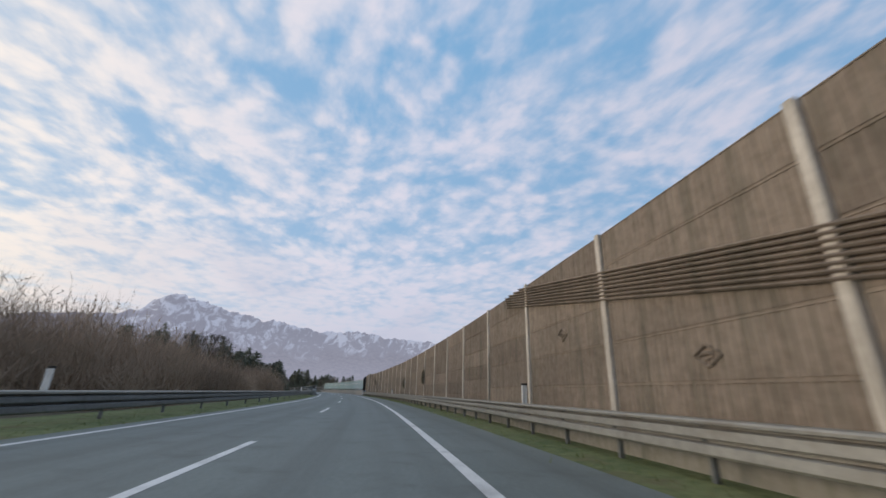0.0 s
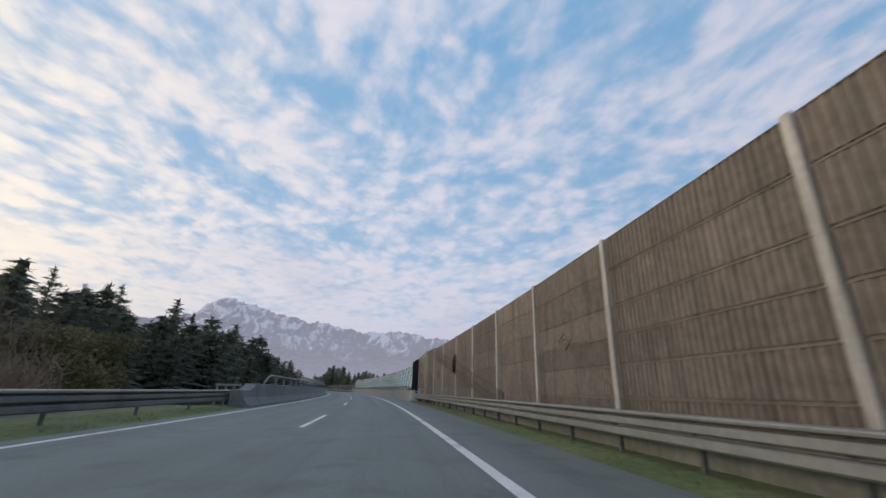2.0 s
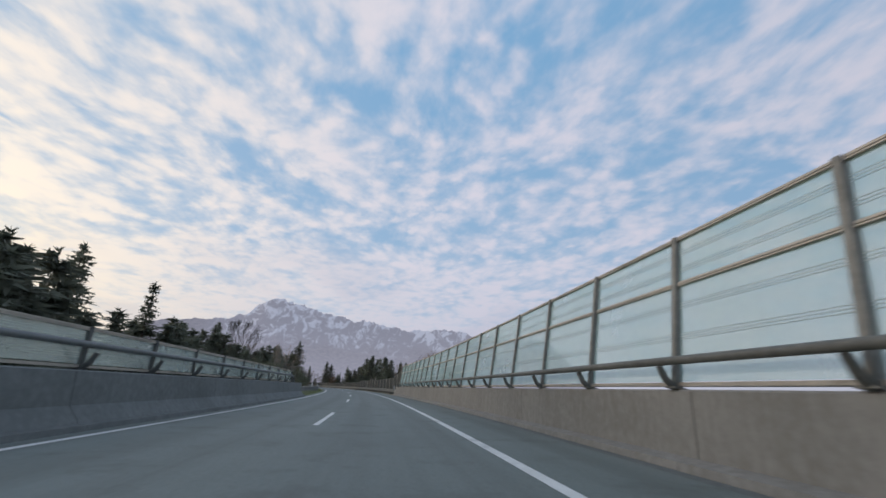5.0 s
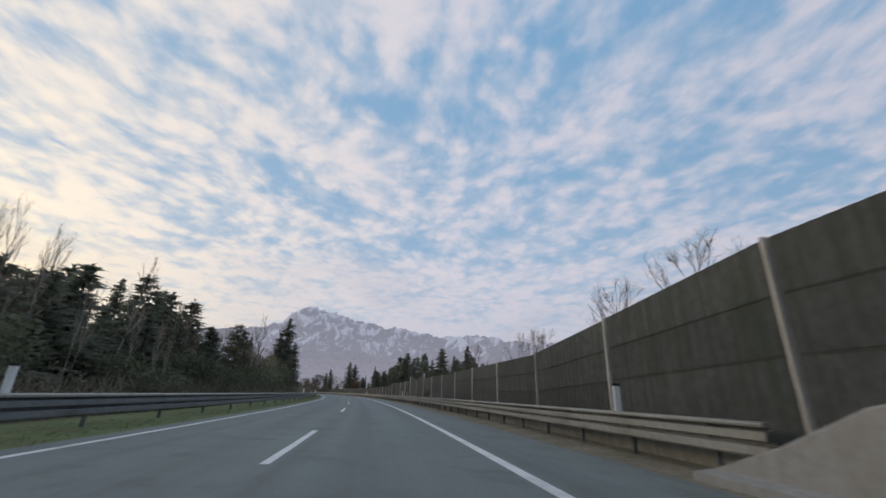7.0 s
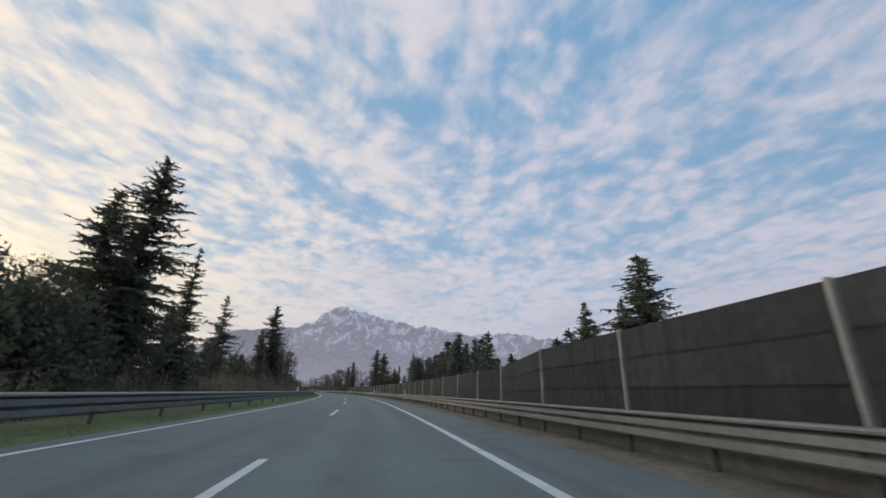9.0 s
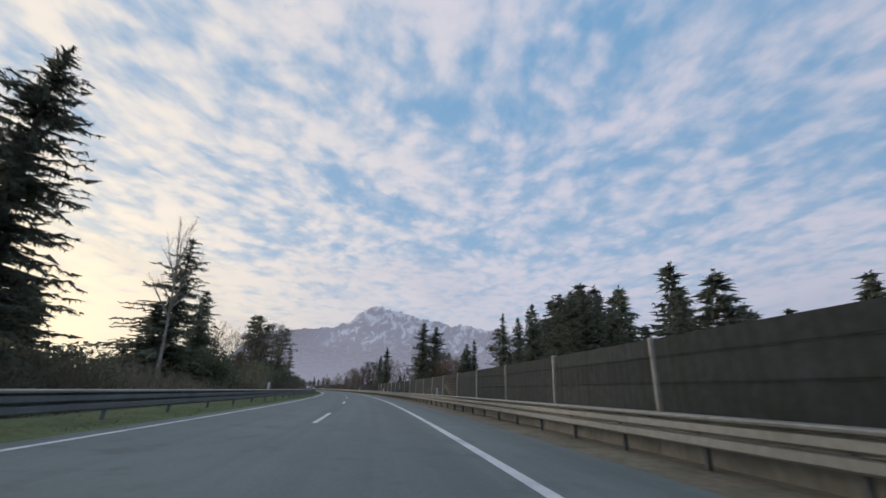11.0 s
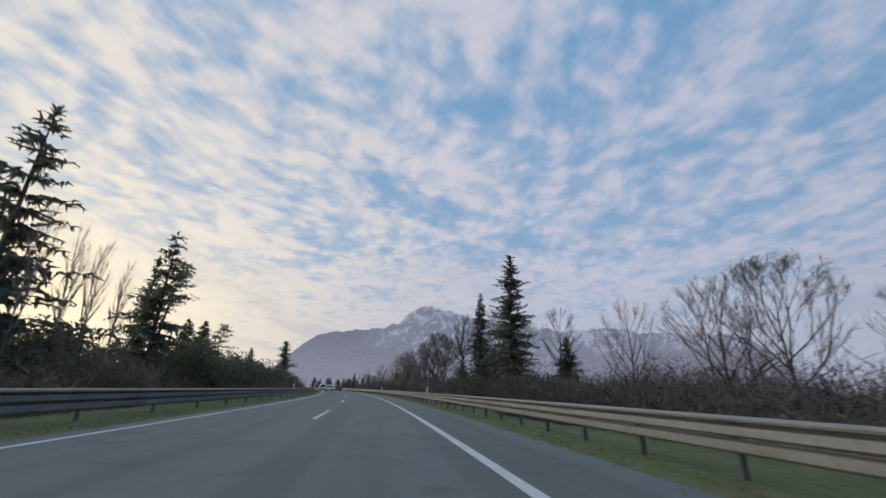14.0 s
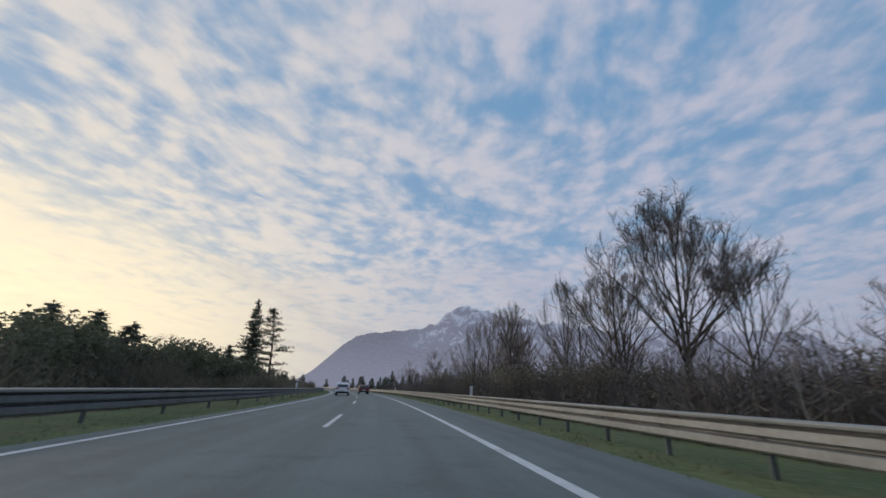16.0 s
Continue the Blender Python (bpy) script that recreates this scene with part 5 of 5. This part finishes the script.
for _ in range(10):
    bush(BUSH, rng.uniform(445, 475), rng.uniform(11.5, 16), 1.0, rng.uniform(0.5, 1.0), "dark evergreen bush beside the motorway")
for i in range(26):
    bush(BRIAR, 482 + 2.6 * i + rng.uniform(-1, 1), rng.uniform(12.2, 15.5), 1.1, rng.uniform(0.62, 0.82) if i < 8 else rng.uniform(0.85, 1.15), "dense brown bramble thicket beside the motorway")
for s, d, k in ((87.5, -14.2, 1.0), (91.5, -15.5, 0.95), (82, -15.5, 0.8)):
    bush(WILLOW, s, d, 1.1, k, "rounded olive-green willow bush behind the barrier")

CLIMBER = bush_mesh("climber", 0.22, 1.0, 67, 900, BRAMBLE)
for s, z in ((38.3, 1.9), (52.7, 1.55), (91.75, 2.4)):
    k = 0.9
    ob = put("climbing_plant", CLIMBER, None, standing(s, WALL_D - 0.2, z) @ Matrix.Diagonal((0.5, 0.6 * k, 1.2 * k, 1)))
    tagged(ob, "withered dark climbing plant clinging to a wall post", "climbing plant", "climbers on the noise wall")

# ---- grass tufts on the verges ----
def tuft_mesh(seed):
    rng = random.Random(seed)
    sh = Shape()
    for _ in range(170):
        y, x = rng.uniform(-3, 3), rng.gauss(0, 0.36)
        p = Vector((x, y, -0.02))
        leaf_tri(sh, p, Vector((rng.gauss(0, 0.4), rng.gauss(0, 0.4), 1)), rng.uniform(0.04, 0.10), rng, 0.12)
    return sh.mesh("grass", BLADES)


TUFTS = [tuft_mesh(k) for k in (81, 82, 83)]
for lo, hi, d in ((-30, 88, -5.1), (197, 600, -5.1), (-30, 112, 6.5), (424, 600, 6.6), (221, 300, 7.1), (-30, 88, -6.2), (197, 600, -6.2)):
    for s in range(lo + 3, hi - 3, 6):
        ob = put("grass", rng.choice(TUFTS), None, standing(s, d, 0.02, rng.choice((0, 180))))
        tagged(ob, "rough winter grass under the crash barrier", "grass", "verge grass", "stuff")

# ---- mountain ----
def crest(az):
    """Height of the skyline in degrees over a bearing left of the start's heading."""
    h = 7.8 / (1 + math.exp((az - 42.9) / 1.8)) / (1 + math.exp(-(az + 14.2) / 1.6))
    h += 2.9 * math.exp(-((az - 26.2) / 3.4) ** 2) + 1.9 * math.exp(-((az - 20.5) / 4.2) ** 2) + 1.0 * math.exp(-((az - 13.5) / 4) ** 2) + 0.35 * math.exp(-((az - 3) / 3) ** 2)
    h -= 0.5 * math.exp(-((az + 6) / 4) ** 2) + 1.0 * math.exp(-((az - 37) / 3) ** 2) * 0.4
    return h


CENTRE, FAR = Vector((-60, 240, 0)), 4500.0
rows_n, cols_n = 70, 420
mv, mf = [], []
for j in range(rows_n + 1):
    f = j / rows_n
    for i in range(cols_n + 1):
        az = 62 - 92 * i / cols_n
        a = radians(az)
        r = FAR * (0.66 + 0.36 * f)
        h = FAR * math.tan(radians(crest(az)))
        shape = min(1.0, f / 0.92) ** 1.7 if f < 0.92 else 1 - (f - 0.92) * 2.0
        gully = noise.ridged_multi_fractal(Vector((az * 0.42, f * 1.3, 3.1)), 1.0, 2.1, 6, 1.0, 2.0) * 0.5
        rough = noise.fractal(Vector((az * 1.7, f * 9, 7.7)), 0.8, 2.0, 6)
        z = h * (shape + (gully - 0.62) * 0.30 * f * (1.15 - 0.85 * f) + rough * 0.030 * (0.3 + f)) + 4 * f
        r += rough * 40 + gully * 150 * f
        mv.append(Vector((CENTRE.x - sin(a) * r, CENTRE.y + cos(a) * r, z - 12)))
for j in range(rows_n):
    for i in range(cols_n):
        k = j * (cols_n + 1) + i
        mf.append((k, k + 1, k + cols_n + 2, k + cols_n + 1))

ROCK = bpy.data.materials.new("snowy_rock")
ROCK.use_nodes = True
k = Nodes(ROCK.node_tree)
geo = k.add("ShaderNodeNewGeometry")
place = k.vec("MULTIPLY", geo.outputs["Position"], (0.001, 0.001, 0.001))
xyz = k.add("ShaderNodeSeparateXYZ", {0: place})
height = xyz.outputs[2]
run_down = k.vec("MULTIPLY", place, (1.0, 1.0, 0.22))
patches = k.noise(place, 3.5, 4.0, 0.55)
bearing = k.math("ARCTAN2", k.math("SUBTRACT", -0.060, xyz.outputs[0]), k.math("SUBTRACT", xyz.outputs[1], 0.240))
fall = k.add("ShaderNodeCombineXYZ", {0: k.math("MULTIPLY", bearing, 46.0), 1: k.math("MULTIPLY_ADD", height, 8.0, k.math("MULTIPLY", bearing, 9.0)), 2: patches}).outputs[0]
streaks = k.noise(fall, 1.0, 9.0, 0.68, 0.7)
slope = k.add("ShaderNodeSeparateXYZ", {0: geo.outputs["Normal"]}).outputs[2]
amount = k.math("ADD", k.math("MULTIPLY_ADD", streaks, 1.15, k.math("MULTIPLY", patches, 0.35)), k.math("MULTIPLY_ADD", k.ramp(height, 0.22, 0.80), 0.12, k.math("MULTIPLY", slope, 0.10)))
snow = k.math("MULTIPLY", k.math("MULTIPLY", k.ramp(amount, 0.88, 1.02), 0.85), k.math("MULTIPLY", k.ramp(k.math("MULTIPLY_ADD", patches, 0.40, height), 0.48, 0.66), k.ramp(k.math("MULTIPLY_ADD", patches, 0.10, bearing), 0.66, 0.58)))
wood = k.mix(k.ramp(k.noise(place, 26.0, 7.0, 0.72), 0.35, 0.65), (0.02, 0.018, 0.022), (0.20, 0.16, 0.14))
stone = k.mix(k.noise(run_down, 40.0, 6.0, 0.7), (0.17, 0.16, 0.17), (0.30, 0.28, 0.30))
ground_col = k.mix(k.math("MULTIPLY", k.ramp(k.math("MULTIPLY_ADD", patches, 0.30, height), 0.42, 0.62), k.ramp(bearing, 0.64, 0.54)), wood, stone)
col = k.mix(snow, ground_col, (0.92, 0.92, 0.95))
solid = k.add("ShaderNodeBsdfDiffuse", {0: col}).outputs[0]
# distance haze painted in as grey-lilac emission, stronger towards the foot
haze_glow = k.add("ShaderNodeEmission", {0: (0.44, 0.42, 0.475, 1), 1: 1.0}).outputs[0]
haze_share = k.math("MULTIPLY_ADD", k.ramp(height, 0.62, 0.0), 0.22, 0.48)
k.add("ShaderNodeOutputMaterial", {0: k.add("ShaderNodeMixShader", {0: haze_share, 1: solid, 2: haze_glow}).outputs[0]})
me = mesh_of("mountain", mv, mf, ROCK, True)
tagged(put("mountain", me), "long rocky mountain with snow in its gullies and painted-in haze", "mountain", kind="structure")


# ---- small things by the road ----
def delineator(s, d, z=0.55):
    t = base("delineator", standing(s, d, z), "white roadside marker post with a dark cap, fixed to the barrier", "marker post", group="marker posts")
    plate = Shape().box((-0.085, -0.03, 0.0), (-0.006, 0.04, 0.82), bevel=0.02).box((0.006, -0.03, 0.0), (0.085, 0.04, 0.82), bevel=0.02).box((-0.01, 0.0, 0.0), (0.01, 0.04, 0.82))
    plate_ob = put("plate", plate.mesh("plate", WHITE), t, standing(s, d, z))
    put("cap", Shape().box((-0.09, -0.035, 0.80), (0.09, 0.045, 0.86), bevel=0.022).mesh("cap", BLACK), plate_ob, standing(s, d, z), "dark cap")
    put("reflector", Shape().box((-0.06, -0.036, 0.64), (-0.025, -0.0305, 0.72)).mesh("reflector", WHITE), plate_ob, standing(s, d, z), "small white reflector")
    return t


for s in (12.6, 62.1, 107.4, 221.7, 269.98, 324.5, 364.0, 411.1, 456.8, 502.3, 552.0):
    delineator(s, 6.98)
for s in (12.0, 63.3, 222.5, 270.1, 326.0, 366.0, 421.0, 470.0, 520.0):
    delineator(s, -5.72)

BLUE = surface("blue_enamel", (0.03, 0.16, 0.36), (0.04, 0.20, 0.42), 0.5, 10.0, 2.0, 0.05)


def small_sign(s, d):
    t = base("road_sign", standing(s, d, 0.0), "small blue sign plate on a short steel stake", "road sign", group="small blue signs")
    put("stake", Shape().box((-0.025, -0.025, -0.2), (0.025, 0.025, 1.18), bevel=0.006).mesh("stake", STEEL), t, standing(s, d))
    blue_plate = put("plate", Shape().box((-0.27, -0.045, 0.88), (0.27, -0.026, 1.16), bevel=0.004).mesh("plate", BLUE), t, standing(s, d))
    put("bar", Shape().box((-0.18, -0.048, 0.99), (0.18, -0.0455, 1.05)).mesh("bar", WHITE), blue_plate, standing(s, d), "white bar of writing")


small_sign(393.8, 7.2)
small_sign(109.9, 7.15)

# ---- cars ahead ----
CAR_WHITE = surface("white_car_paint", (0.72, 0.72, 0.73), (0.78, 0.78, 0.79), 0.25, 30.0, 2.0, 0.0, spec=0.6)
CAR_RED = surface("dark_red_car_paint", (0.10, 0.03, 0.03), (0.14, 0.04, 0.035), 0.25, 30.0, 2.0, 0.0, spec=0.6)
CAR_GLASS = surface("car_window", (0.02, 0.022, 0.025), (0.03, 0.032, 0.035), 0.08, 30.0, 2.0, 0.0, spec=0.8)
TYRE = surface("tyre_rubber", (0.02, 0.02, 0.02), (0.035, 0.035, 0.035), 0.85, 20.0, 3.0, 0.2)
LENS = surface("red_lamp_glass", (0.30, 0.02, 0.015), (0.38, 0.03, 0.02), 0.2, 30.0, 2.0, 0.0, spec=0.6)


def car(s, d, length, width, height, paint, label, boxy=0.0):
    m = standing(s, d)
    t = base("car", m, label, "car")
    hl, hw = length / 2, width / 2
    side = [(-hl, 0.35), (-hl + 0.05, 0.95), (-hl + 0.12, 1.02), (-hl + 0.30 - 0.2 * boxy, height - 0.12), (-hl + 0.75, height), (0.35 + boxy, height - 0.02), (hl - 1.25 + 0.5 * boxy, 1.05), (hl - 0.25, 0.92), (hl, 0.72), (hl, 0.30)]
    sh = Shape()
    for x, k in ((-hw, 0.0), (-hw + 0.10, 0.05), (hw - 0.10, 0.05), (hw, 0.0)):
        for y, z in side:
            inward = 0.16 * max(0.0, z - 0.95) / max(0.1, height - 0.95)
            sh.v.append(Vector((x - math.copysign(inward, x), y, z + (k if z > height - 0.2 else 0))))
    n = len(side)
    for a in range(3):
        for i in range(n):
            p, q = a * n + i, a * n + (i + 1) % n
            sh.f.append((p, q, q + n, p + n))
    sh.f += [tuple(range(n))[::-1], tuple(3 * n + i for i in range(n))]
    part("body", sh, paint, t, m)
    rear = Shape()
    z0, z1 = 1.06, height - 0.20
    rear.quad(Vector((-hw + 0.22, -hl + 0.085, z0)), Vector((hw - 0.22, -hl + 0.085, z0)), Vector((hw - 0.30, -hl + 0.235 - 0.16 * boxy, z1)), Vector((-hw + 0.30, -hl + 0.235 - 0.16 * boxy, z1)))
    rear.v = [v + Vector((0, -0.02, 0)) for v in rear.v]
    part("rear_window", rear, CAR_GLASS, t, m, "dark rear window")
    for sg in (-1, 1):
        lamp = Shape().box((sg * (hw - 0.22) - 0.17, -hl - 0.015, 0.80), (sg * (hw - 0.22) + 0.17, -hl + 0.12, 0.98), bevel=0.03)
        part("tail_lamp", lamp, LENS, t, m, "red tail lamp")
        glass_side = Shape()
        x = sg * (hw - 0.02)
        ys = (-hl + 0.55, hl - 1.75 + 0.4 * boxy)
        glass_side.quad(Vector((x, ys[0], 1.05)), Vector((x, ys[1] + 0.4, 1.05)), Vector((x - sg * 0.12, ys[1] - 0.1, height - 0.16)), Vector((x - sg * 0.12, ys[0] + 0.2, height - 0.16)))
        part("side_window", glass_side, CAR_GLASS, t, m)
        for y in (-hl + 0.80, hl - 0.85):
            wheel = Shape().tube([(sg * (hw - 0.24), y, 0.33), (sg * (hw - 0.02), y, 0.33)], 0.33, 14)
            wheel_ob = part("wheel", Shape().tube([(sg * (hw - 0.20), y, 0.33), (sg * (hw - 0.03), y, 0.33)], 0.06, 8), STEEL_DARK, t, m)
            part("tyre", wheel, TYRE, wheel_ob, m)
            part("rim", Shape().tube([(sg * (hw - 0.05), y, 0.33), (sg * (hw + 0.0), y, 0.33)], 0.21, 10), STEEL, wheel_ob, m)
    part("number_plate", Shape().box((-0.26, -hl - 0.02, 0.62), (0.26, -hl + 0.06, 0.73)), WHITE, t, m, "white number plate")
    part("bumper", Shape().box((-hw + 0.08, -hl - 0.03, 0.30), (hw - 0.08, -hl + 0.1, 0.52), bevel=0.03), BLACK, t, m, "black rear bumper")
    return t


car(537.0, -1.85, 4.4, 1.82, 1.58, CAR_WHITE, "white hatchback driving ahead on the motorway")
car(556.0, 1.7, 4.5, 1.82, 1.5, CAR_RED, "dark red car driving ahead on the motorway")
car(572.0, -1.9, 4.9, 1.95, 1.95, CAR_WHITE, "white van driving ahead on the motorway", 1.0)
